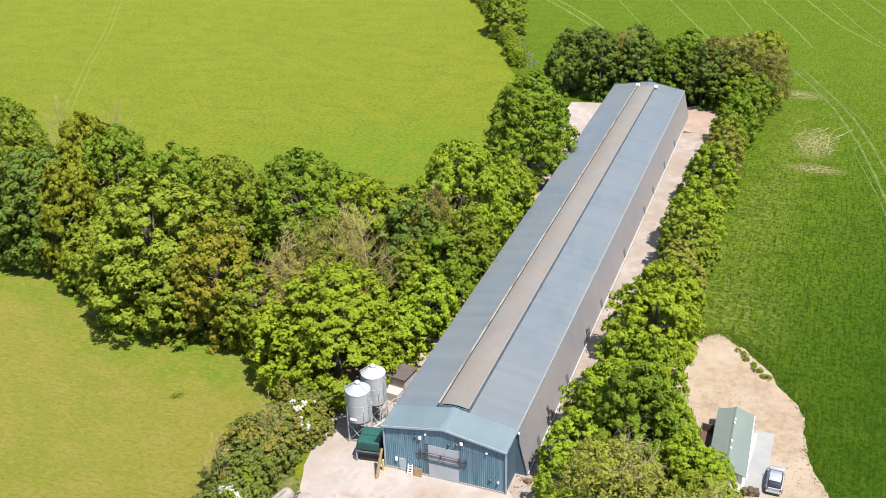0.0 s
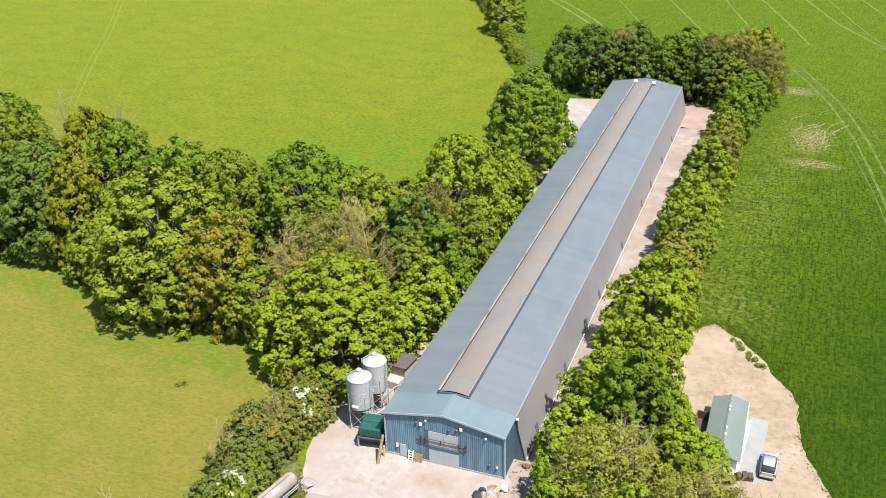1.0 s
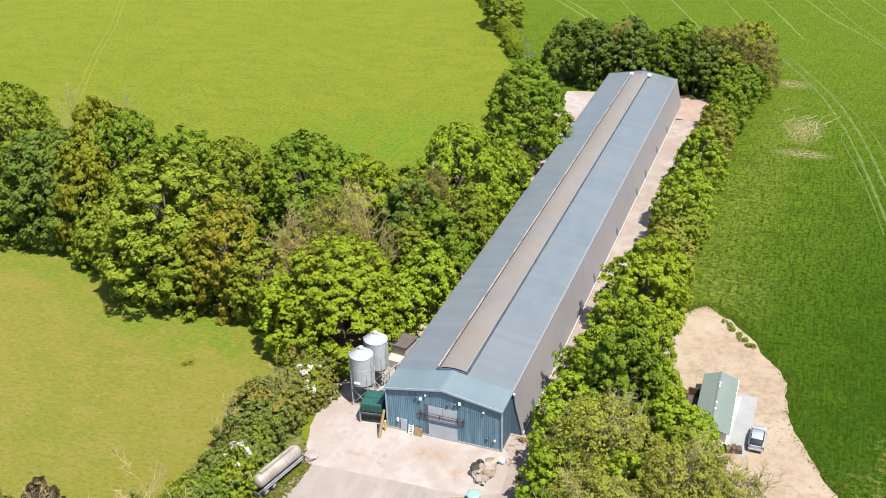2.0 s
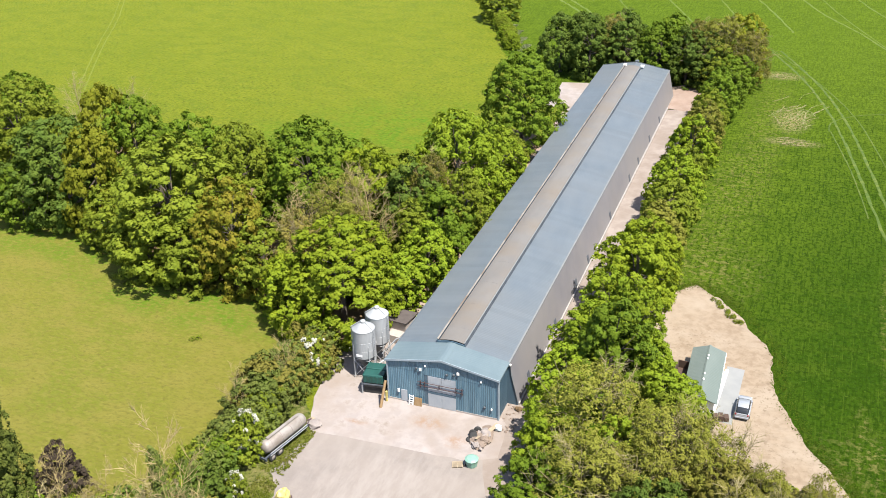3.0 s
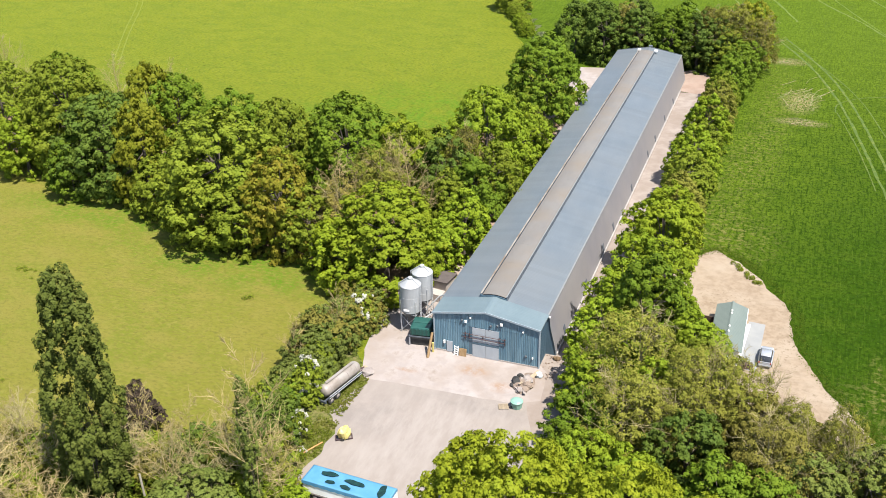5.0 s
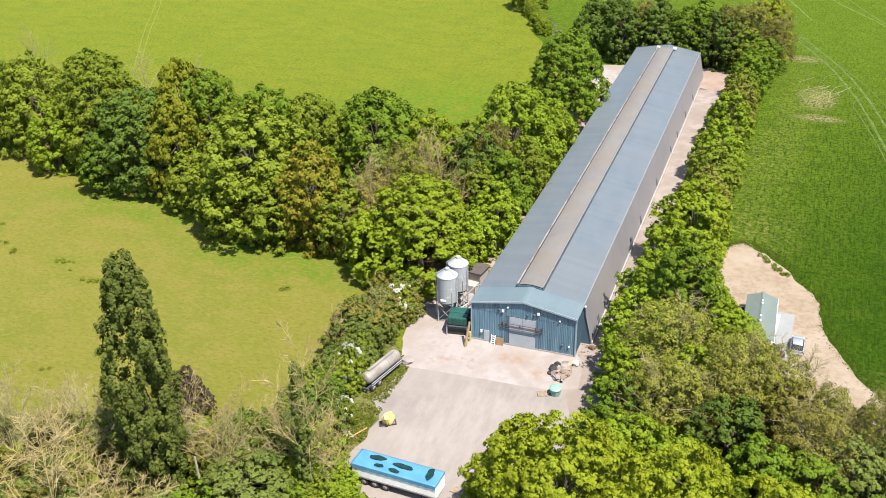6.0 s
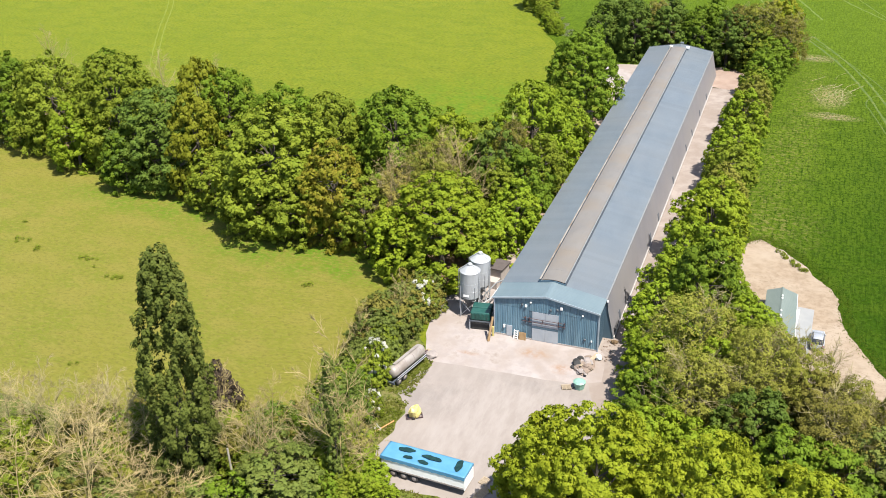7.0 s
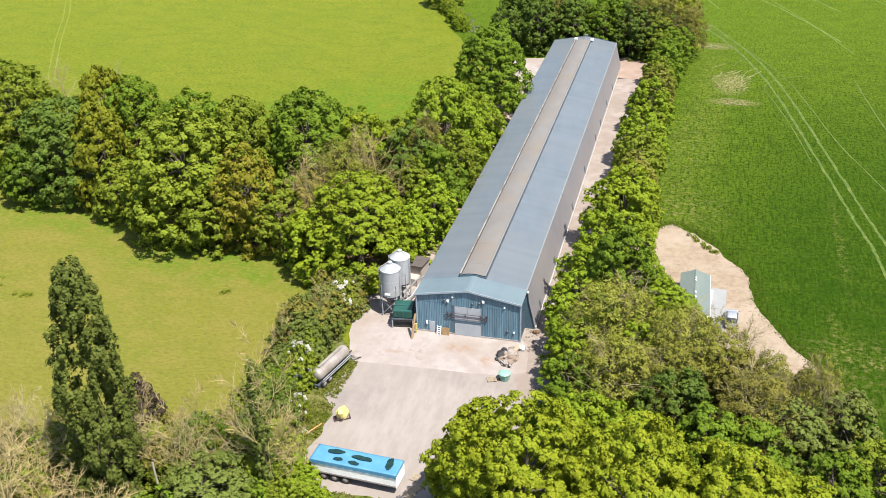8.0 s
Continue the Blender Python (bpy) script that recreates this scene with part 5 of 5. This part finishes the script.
def bare_tree(x, y, h, r, label, dead=False, buds=None, group="", material=None):
    me, r0, h0 = (DEAD if dead else BARE)[tree_rnd.randrange(2)]
    root = thing("bare_tree", label, "tree", pose(x, y, 0, 0, 0, tree_rnd.uniform(0, 360)) @ Matrix.Diagonal((r / r0, r / r0, h / h0, 1)), group)
    shared("bare_crown", me, root, None, material)
    if buds:
        cm = CROWNS["sparse"][tree_rnd.randrange(2)]
        shared("bud_crown", cm[0], root, Matrix.Diagonal((r0 / cm[2] * 0.98, r0 / cm[2] * 0.98, h0 / cm[3], 1)), buds)
    return root


G_WOOD, G_ROW, G_BACK, G_FRONT = "trees of the wood", "trees along the path", "trees behind the barn", "trees before the yard"
OAK, GREENT, DARKT, LIMET = "broad oak in fresh green leaf", "dense mid-green broadleaf tree", "dense dark green broadleaf tree", "bright lime-green oak in new leaf"
for row in (
        # the wood west of the barn
        ("big", -109, 38, 19, 7.5, MID, OAK, G_WOOD), ("big", -122, 38, 19, 7.5, DEEP, OAK, G_WOOD), ("big", -135, 42, 19, 7, MID, OAK, G_WOOD), ("big", -93, 37, 21.5, 8.0, MID, OAK, G_WOOD), ("big", -104, 50, 17, 7, DEEP, GREENT, G_WOOD), ("mid", -99, 31, 13, 5.0, FRESH, OAK, G_WOOD),
        ("big", -79, 29.5, 18.5, 8.2, DARK, DARKT, G_WOOD), ("big", -70.5, 39, 19.5, 7.2, DEEP, DARKT, G_WOOD), ("mid", -76, 39, 21.4, 5.0, GOLD, "yellow-olive oak in young leaf", G_WOOD), ("mid", -84.5, 26, 11, 4.6, DEEP, DARKT, G_WOOD),
        ("mid", -69.5, 27, 19.0, 5.0, GOLD, "yellow-olive oak in young leaf", G_WOOD), ("mid", -64.5, 23.5, 11, 4.4, MID, OAK, G_WOOD), ("big", -51.5, 22, 20.3, 10.0, MID, OAK, G_WOOD), ("big", -58, 38, 18.0, 7.0, DEEP, DARKT, G_WOOD), ("big", -48.0, 36, 18.3, 6.4, MID, GREENT, G_WOOD),
        ("mid", -39.3, 18.2, 17.2, 5.4, COPPER, "copper-tinted young oak in leaf", G_WOOD), ("mid", -45, 16.5, 12, 4.8, MID, OAK, G_WOOD), ("mid", -34.0, 17.5, 12, 4.6, MID, OAK, G_WOOD), ("mid", -54, 17.5, 10, 4.6, MID, OAK, G_WOOD), ("big", -37.0, 39, 19.0, 8.4, DEEP, GREENT, G_WOOD),
        ("mid", -27.5, 40, 15.6, 5.8, SPRING, "yellow-green tree in young leaf", G_WOOD), ("mid", -18.5, 37.0, 15.0, 5.4, DARK, DARKT, G_WOOD), ("big", -16.0, 50, 19.0, 7.4, FRESH, OAK, G_WOOD), ("mid", -11.8, 59.5, 13, 4.6, FRESH, OAK, G_WOOD), ("mid", -11.6, 40.5, 13, 4.4, MID, GREENT, G_WOOD),
        ("big", -20.0, 14.5, 15.4, 8.6, SPRING, LIMET, G_WOOD), ("mid", -26.0, 12.5, 10.5, 5.0, SPRING, LIMET, G_WOOD), ("mid", -11.6, 25, 11.5, 4.2, FRESH, GREENT, G_WOOD), ("mid", -12.4, 32, 13.4, 4.6, DEEP, GREENT, G_WOOD), ("mid", -15.6, 29.5, 12.0, 3.8, MID, GREENT, G_WOOD),
        ("mid", -13.5, 19.0, 9, 3.4, FRESH, GREENT, G_WOOD), ("round", -14.2, 81.0, 19.6, 7.6, DEEP, "round-headed oak standing by the barn", G_WOOD), ("mid", -13.4, 68.5, 9.5, 3.8, MID, GREENT, G_WOOD), ("mid", -24, 46, 12, 5, MID, GREENT, G_WOOD), ("mid", -31, 48, 12, 5, MID, GREENT, G_WOOD),
        # the belt behind the barn
        ("mid", -19.5, 130.5, 13.6, 5.2, DARK, DARKT, G_BACK), ("mid", -12.5, 129.5, 13.8, 5.4, DARK, DARKT, G_BACK), ("mid", -4, 129.5, 13.8, 5.5, DARK, DARKT, G_BACK), ("mid", 3, 129.5, 13.8, 5.2, DEEP, DARKT, G_BACK), ("mid", 9.5, 129.5, 13.2, 5.0, DARK, DARKT, G_BACK),
        ("mid", -15, 137, 13, 5.5, DARK, DARKT, G_BACK), ("mid", -6, 138, 13.6, 5.5, DARK, DARKT, G_BACK), ("mid", 5, 138, 13, 5.5, DEEP, GREENT, G_BACK), ("mid", 14.0, 130.0, 12.0, 4.8, DARK, DARKT, G_BACK), ("mid", 20.6, 136, 15.6, 5.0, GOLD, "yellow-olive tree in young leaf", G_BACK), ("mid", 13.2, 136, 13.2, 5.0, BUDS, "olive-green tree in young leaf", G_BACK), ("mid", 20.5, 126.5, 9.0, 4.0, DEEP, GREENT, G_BACK), ("mid", 17.0, 127.5, 10, 4.5, MID, GREENT, G_BACK),
        ("mid", 19.8, 119, 9.5, 4.2, DEEP, GREENT, G_BACK), ("mid", -46.5, 169, 11.5, 5.2, MID, "green-olive oak in the hedgerow", G_BACK),
        # the row along the path
        ("mid", 19.0, 109, 10.0, 3.8, DEEP, GREENT, G_ROW), ("mid", 18.2, 100, 9.4, 3.5, MID, GREENT, G_ROW), ("mid", 18.4, 91.0, 10.2, 3.8, BUDS, "olive-green tree in young leaf", G_ROW), ("mid", 17.8, 80, 10.8, 4.1, FRESH, OAK, G_ROW), ("mid", 18.2, 72.0, 8.6, 3.2, MID, GREENT, G_ROW),
        ("mid", 17.4, 63.5, 10.8, 4.4, FRESH, OAK, G_ROW), ("mid", 17.7, 55, 9.6, 4.2, MID, OAK, G_ROW), ("mid", 17.6, 46.5, 9.0, 3.6, BUDS, "olive-green tree in young leaf", G_ROW), ("mid", 17.5, 37.5, 11, 4.8, SPRING, LIMET, G_ROW), ("mid", 17.4, 29.5, 12.4, 5.4, SPRING, LIMET, G_ROW),
        ("mid", 15.8, 20.5, 10.8, 4.4, FRESH, GREENT, G_ROW), ("mid", 14.8, 12.5, 10.0, 4.2, FRESH, GREENT, G_ROW), ("mid", 19.4, 19, 11.0, 3.8, FRESH, GREENT, G_ROW), ("mid", 13.7, 5.2, 8.6, 3.7, FRESH, GREENT, G_ROW), ("mid", 18.8, 8.5, 13.4, 5.0, DEEP, GREENT, G_ROW),
        ("mid", 13.9, -1.5, 7.6, 3.2, FRESH, GREENT, G_ROW), ("mid", 22.0, 11.5, 8.8, 3.4, FRESH, GREENT, G_ROW), ("mid", 27.6, 6.0, 6.6, 2.7, FRESH, GREENT, G_ROW), ("mid", 25.2, 4.6, 9.0, 3.8, FRESH, GREENT, G_ROW), ("mid", 15.6, -8.0, 9.0, 3.8, FRESH, GREENT, G_ROW), ("mid", 15.8, -15.5, 9.0, 4.0, DEEP, GREENT, G_ROW), ("mid", 27.5, -2.0, 9.5, 4.2, MID, GREENT, G_ROW),
        # before the yard, east side
        ("near", 14.0, -36.5, 18.4, 7.6, LIME, LIMET, G_FRONT), ("near", 24.6, -37.0, 18.0, 7.2, LIME, LIMET, G_FRONT), ("mid", 8.6, -31.6, 12.6, 4.8, LIME, LIMET, G_FRONT), ("mid", 17.8, -23.0, 9.6, 4.0, FRESH, GREENT, G_FRONT), ("mid", 22.5, -24.5, 10.0, 4.2, FRESH, GREENT, G_FRONT),
        ("mid", 27.5, -17.0, 10.2, 4.4, DARK, DARKT, G_FRONT), ("mid", 22.6, -8.5, 10.0, 4.2, FRESH, GREENT, G_FRONT), ("mid", 36.0, -23.0, 9.0, 4.0, DEEP, GREENT, G_FRONT), ("mid", 40, -19, 9.0, 4.2, HEDGE, "olive-green tree in young leaf", G_FRONT), ("mid", 34.0, -11, 9.6, 4.2, BROWNISH, "brown-grey twiggy tree in bud", G_FRONT), ("mid", 31.5, -22.5, 9.5, 4.0, DEEP, DARKT, G_FRONT), ("mid", 45.5, -14, 8.0, 4.0, HEDGE, "olive-green tree in young leaf", G_FRONT), ("mid", 43.5, -27, 9, 4.2, DEEP, DARKT, G_FRONT), ("mid", 48, -24, 9, 4.4, MID, GREENT, G_FRONT),
        ("near", 33.0, -36.0, 15.6, 6.6, LIME, LIMET, G_FRONT), ("mid", 39.6, -35.5, 12, 4.8, LIME, LIMET, G_FRONT), ("near", 20, -46, 15, 7, LIME, LIMET, G_FRONT), ("mid", 54, -18, 8, 4, MID, GREENT, G_FRONT), ("mid", 37.5, -9.5, 7.6, 3.5, BUDS, "olive-green tree in young leaf", G_FRONT), ("mid", 42.5, -9.5, 7.0, 3.6, BROWNISH, "brown-grey twiggy tree in bud", G_FRONT),
        ("poplar", -28.5, -40.3, 30.4, 4.0, OLIVE, "tall columnar poplar with grey-green leaves", ""),
):
    tree(*row)

for x, y, h, r, label, buds, mt in (
        (-20.0, 26.5, 17.0, 5.0, "bare ash with pale beige twigs", None, TWIG_PALE), (-25.6, 26.0, 16.6, 5.2, "half-bare ash with pale twigs", BUDS, TWIG_PALE), (-23.0, 27.5, 16.0, 4.4, "bare ash with pale beige twigs", None, TWIG_PALE), (-31.0, 22.0, 14.5, 4.6, "bare pale-twigged tree in the wood", None, TWIG_PALE), (-30.0, 21.2, 12.5, 4.4, "bare pale-twigged tree in the wood", PINKISH, None), (-16.5, 40, 15, 4.0, "bare brown-twigged tree in the wood", BROWNISH, None), (-7.5, 132, 14.2, 4.2, "half-bare brown-twigged tree in bud", BROWNISH, None),
        (16.0, 131.5, 15.2, 5.4, "half-bare olive-brown tree in bud", BUDS, None), (22.6, 130.0, 13.0, 4.6, "pinkish brown tree in bud", BROWNISH, None), (11, 134, 13.4, 4.0, "half-bare brown-twigged tree in bud", BROWNISH, None), (19.2, -5.0, 13.8, 5.8, "half-bare olive-twigged tree in bud", BUDS, None), (20.5, -15.0, 11.8, 5.2, "half-bare olive-twigged tree in bud", BUDS, None),
        (28.0, -8.5, 12.8, 4.8, "half-bare olive-twigged tree in bud", BUDS, None), (36, -18.5, 12, 4.5, "brown-grey twiggy tree in bud", BROWNISH, None), (25.5, -13.5, 11.0, 4.6, "half-bare olive-twigged tree in bud", BUDS, None), (-98, 58, 14, 4, "bare pinkish tree behind the wood", None, None), (-122, 56, 18, 4, "bare pinkish tree behind the wood", None, None), (-86, 58, 14, 4, "bare pinkish tree behind the wood", None, None)):
    bare_tree(x, y, h, r, label, False, buds, "", mt)
for x, y, h, r, label, buds in (
        (-32.5, -50, 17.5, 5.5, "dead pale-branched tree in the thicket", None), (-37, -46, 14, 4.5, "dead pale-branched tree in the thicket", None), (-41, -51, 13, 4.5, "dead pale-branched tree in the thicket", None), (-13.2, -35.5, 21.5, 4.2, "dead pale-topped tree wrapped in ivy", None),
        (-29.5, -47, 10, 4.2, "dead pale-branched tree in the thicket", None), (-25, -46, 8, 3.6, "dead pale-branched tree in the thicket", None), (-33.6, -45, 9, 4.2, "dead pale-branched tree in the thicket", None), (-21.5, -34, 13, 2.6, "thin pale dead tree in the thicket", None), (-18, -33, 13, 2.8, "thin pale dead tree in the thicket", None), (-11.5, -33.5, 11, 3.0, "thin pale dead tree in the thicket", None), (-29.6, -31.4, 11, 2.0, "slender bare birch in the thicket", None), (-19.5, -3, 9, 1.6, "slender bare sapling above the hedge", None), (-22, -10, 8.5, 1.8, "slender bare sapling above the hedge", None)):
    bare_tree(x, y, h, r, label, True, buds, "dead trees of the thicket")
tree("mid", -31.6, -29.2, 8.5, 2.5, PURPLE, "dark purplish bush behind a thin birch", "", "bush", "bush")
tree("mid", -18.6, -39.2, 7.2, 4.4, HEDGE, "large drooping mid-green bush in the thicket", "thicket bushes", "bush", "bush")
tree("bush", -23.6, -37.8, 4.6, 2.8, MID, "drooping mid-green bush in the thicket", "thicket bushes", "bush", "bush")
for x, y, h, mt in ((-25, -44.6, 5.2, HEDGE), (-28, -46.4, 5.4, BROWNISH), (-22.6, -42.6, 4.8, DEEP), (-31, -47.5, 4.6, HEDGE), (-26.4, -48, 4.4, HEDGE), (-34, -48.5, 5.6, HEDGE), (-37, -50, 6.0, BROWNISH), (-39.5, -47.5, 5.5, HEDGE)):
    tree("bush", x, y, h, h * 0.6, mt, "tangled olive bush before the poplar", "thicket bushes", "bush", "bush")
for x, y, h in ((-13.0, -33.6, 3.6), (-11.6, -34.4, 2.9), (-14.6, -32.6, 3.4), (-10.4, -34.8, 2.3), (-11.9, -31.6, 3.3), (-10.6, -33.0, 2.9), (-9.3, -34.0, 1.9), (-7.8, -34.4, 1.5)):
    tree("bush", x, y, h, h * 0.62, FRESH, "fresh green bush before the trailer's end", "thicket bushes", "bush", "bush")
ivy = tree("ivy", -13.5, -35.4, 17.8, 0.95, HEDGE, "olive-green ivy climbing a dead trunk", "", "ivy_column", "ivy")

thick = random.Random(21)
for k in range(20):
    x = -13 - 46 * (k + thick.random()) / 20
    y = -33.5 - 0.16 * (-13 - x) + thick.uniform(-3.0, 2.0)
    bare_tree(x, y, thick.uniform(7, 13), thick.uniform(2.2, 4.0), "leafless pale sapling in the thicket", True, None, "saplings of the thicket", TWIG if k % 4 else None)
for k in range(7):
    bare_tree(29 + 2.6 * k + thick.uniform(-1, 1), -9 - 0.75 * k + thick.uniform(-3, 3), thick.uniform(9, 12.5), thick.uniform(2.5, 4.0), "leafless brown sapling among the trees", False, BUDS if k % 2 else None, "saplings among the trees")

# hedges and thickets: each bush a thing of its own
bush_rnd = random.Random(9)
for (x0, y0), (x1, y1), n, wide, h0, h1, mats, label, group in (
        ((-20.5, 5.5), (-20, -8), 22, 2.3, 4.0, 5.4, (HEDGE, HEDGE, DARK, BROWNISH), "dense olive-green hawthorn bush in the yard hedge", "yard hedge"),
        ((-20.5, -8), (-19, -27), 24, 2.2, 3.6, 5.2, (HEDGE, MID, DARK, DEEP), "dense green bush in the yard hedge", "yard hedge"),
        ((-14, -31), (-44, -38), 34, 3.6, 3.2, 5.6, (HEDGE, BROWNISH, MID, BUDS, DEEP), "tangled bush in the thicket", "thicket bushes"),
        ((-38, -44), (-62, -46), 22, 4.0, 3.5, 6.5, (HEDGE, BROWNISH, BUDS, MID), "tangled bush in the thicket", "thicket bushes"),
        ((-12, -34.5), (-17, -38.5), 9, 1.6, 2.2, 3.6, (MID, MID, DEEP), "leafy bush in the thicket", "thicket bushes"),
        ((-35, 143.5), (-45.5, 166), 18, 0.7, 3.2, 4.2, (MID, MID, FRESH), "clipped field hedge bush", "field hedge"),
        ((-48, 172), (-66, 203), 16, 0.7, 2.8, 3.6, (MID, MID, DARK), "clipped field hedge bush", "field hedge"),
        ((14.2, 2), (14.2, -12), 5, 0.5, 1.6, 3.0, (FRESH, DEEP), "low green bush by the path", "path bushes"),
        ((25, -8), (47, -10), 14, 3.0, 3.5, 6.0, (MID, BUDS, BROWNISH, FRESH), "tangled bush below the trees", "shrubs below the trees"),
        ((14, 95), (16, 20), 14, 0.6, 2.0, 3.4, (FRESH, MID), "low green bush by the path", "path bushes"),
        ((-15, -27), (-31, -31.5), 18, 1.6, 3.0, 4.6, (DEEP, BROWNISH, MID, DARK), "tangled bush in the thicket", "thicket bushes"),
        ((-22, -30), (-44, -30), 8, 1.4, 2.5, 4.0, (HEDGE, BROWNISH), "tangled bush in the thicket", "thicket bushes")):
    for k in range(n):
        f = (k + bush_rnd.uniform(0, 0.9)) / n
        h = bush_rnd.uniform(h0, h1)
        tree("hawthorn" if group in ("yard hedge", "field hedge") else "bush", x0 + (x1 - x0) * f + bush_rnd.uniform(-wide, wide), y0 + (y1 - y0) * f + bush_rnd.uniform(-wide, wide) * 0.6, h, h * bush_rnd.uniform(0.48, 0.64), mats[bush_rnd.randrange(len(mats))], label, group, "bush", "bush")
for x, y, h in ((-17.8, 1.4, 5.6), (-17.9, -15.0, 5.6), (-15.2, -22.2, 3.6), (-13.4, -25.6, 1.7)):
    b = tree("bush", x, y, h, h * 0.36, MID, "hawthorn bush covered in white blossom", "hawthorn in flower", "hawthorn", "bush")
    shared("blossom", CROWNS["blossom"][0][0], b, pose(0.1, -0.1, 0.10, 0, 0, 70) @ Matrix.Diagonal((1.03, 1.03, 1.03, 1)), BLOSSOM)

# tussocks that stand proud of the turf, too many to count
def tussocks(name, label, count, spots, size, material, seed):
    rng = np.random.default_rng(seed)
    k = rng.integers(0, len(spots), count)
    box_ = np.array(spots)[k]
    base = np.stack([rng.uniform(box_[:, 0], box_[:, 1]), rng.uniform(box_[:, 2], box_[:, 3]), np.full(count, 0.05)], 1)
    blades = 5
    c = np.repeat(base, blades, 0)
    s = np.repeat(size * rng.uniform(0.5, 1.5, (count, 1)), blades, 0)
    c = c + rng.normal(size=c.shape) * s * np.array([0.35, 0.35, 0.0]) + np.array([0, 0, 1.0]) * s * 0.25
    n = rng.normal(size=c.shape) * np.array([1, 1, 0.7]) + np.array([0, 0, 0.5])
    ob = new(name, leaves_mesh(name, c, n, size * 0.9, rng, material))
    return tagged(ob, label, "grass", kind="stuff")


tussocks("verge_weeds", "weeds along the yard's verge", 1500, [(-15.5, -12.5, -17, -9), (-15, -12.2, -25, -18), (-13, 4, -36, -33)], 0.20, leafy("verge_leaves", (0.120, 0.150, 0.014), (0.165, 0.160, 0.036), (0.090, 0.120, 0.012), 0.3), 94)
tussocks("cow_parsley", "strip of white cow parsley beside the field hedge", 500, [(-33.5, -31.8, 143, 149), (-36.2, -34.6, 149, 155), (-39, -37.4, 155, 161), (-42, -40.4, 161, 166)], 0.32, leafy("parsley", (0.17, 0.20, 0.08), (0.22, 0.24, 0.13), (0.12, 0.16, 0.04), 0.3), 95)
edge = curve([(20.5, 36), (24.4, 39.4), (28.2, 36.8), (31.6, 32.8), (36.4, 24.4), (37.4, 16), (41.5, 6.8), (44.6, 2.0), (47, -2)], 12)
tussocks("field_edge_grass", "ragged grass along the field's sandy edge", 2200, [(x - 0.5, x + 1.6, y - 0.4, y + 1.5) for x, y in edge], 0.10, leafy("edge_grass", (0.060, 0.108, 0.005), (0.085, 0.120, 0.008), (0.120, 0.125, 0.025), 0.3), 96)
weed_rnd = random.Random(77)
for x, y, n, s in ((-65.9, -3.5, 5, 0.8), (-73.0, 0.3, 6, 1.1), (-83.8, 1.2, 4, 0.8), (-88.8, 2.8, 4, 1.0), (-93, 8.0, 2, 0.6), (-37.5, 3.5, 2, 0.3), (-57.3, -24.6, 2, 0.4), (31.2, 31.0, 5, 0.35), (30.5, 32.1, 5, 0.35), (29.7, 33.2, 5, 0.35), (28.8, 34.4, 4, 0.3), (27.8, 35.5, 3, 0.3)):
    for k in range(n):
        r = weed_rnd.uniform(0.3, 0.62)
        tree("weed", x + weed_rnd.gauss(0, s), y + weed_rnd.gauss(0, s * 0.7), r * 1.0, r * 0.65, MID, "low dark clump of nettles and thistles", "weed clumps", "weed_clump", "weed")
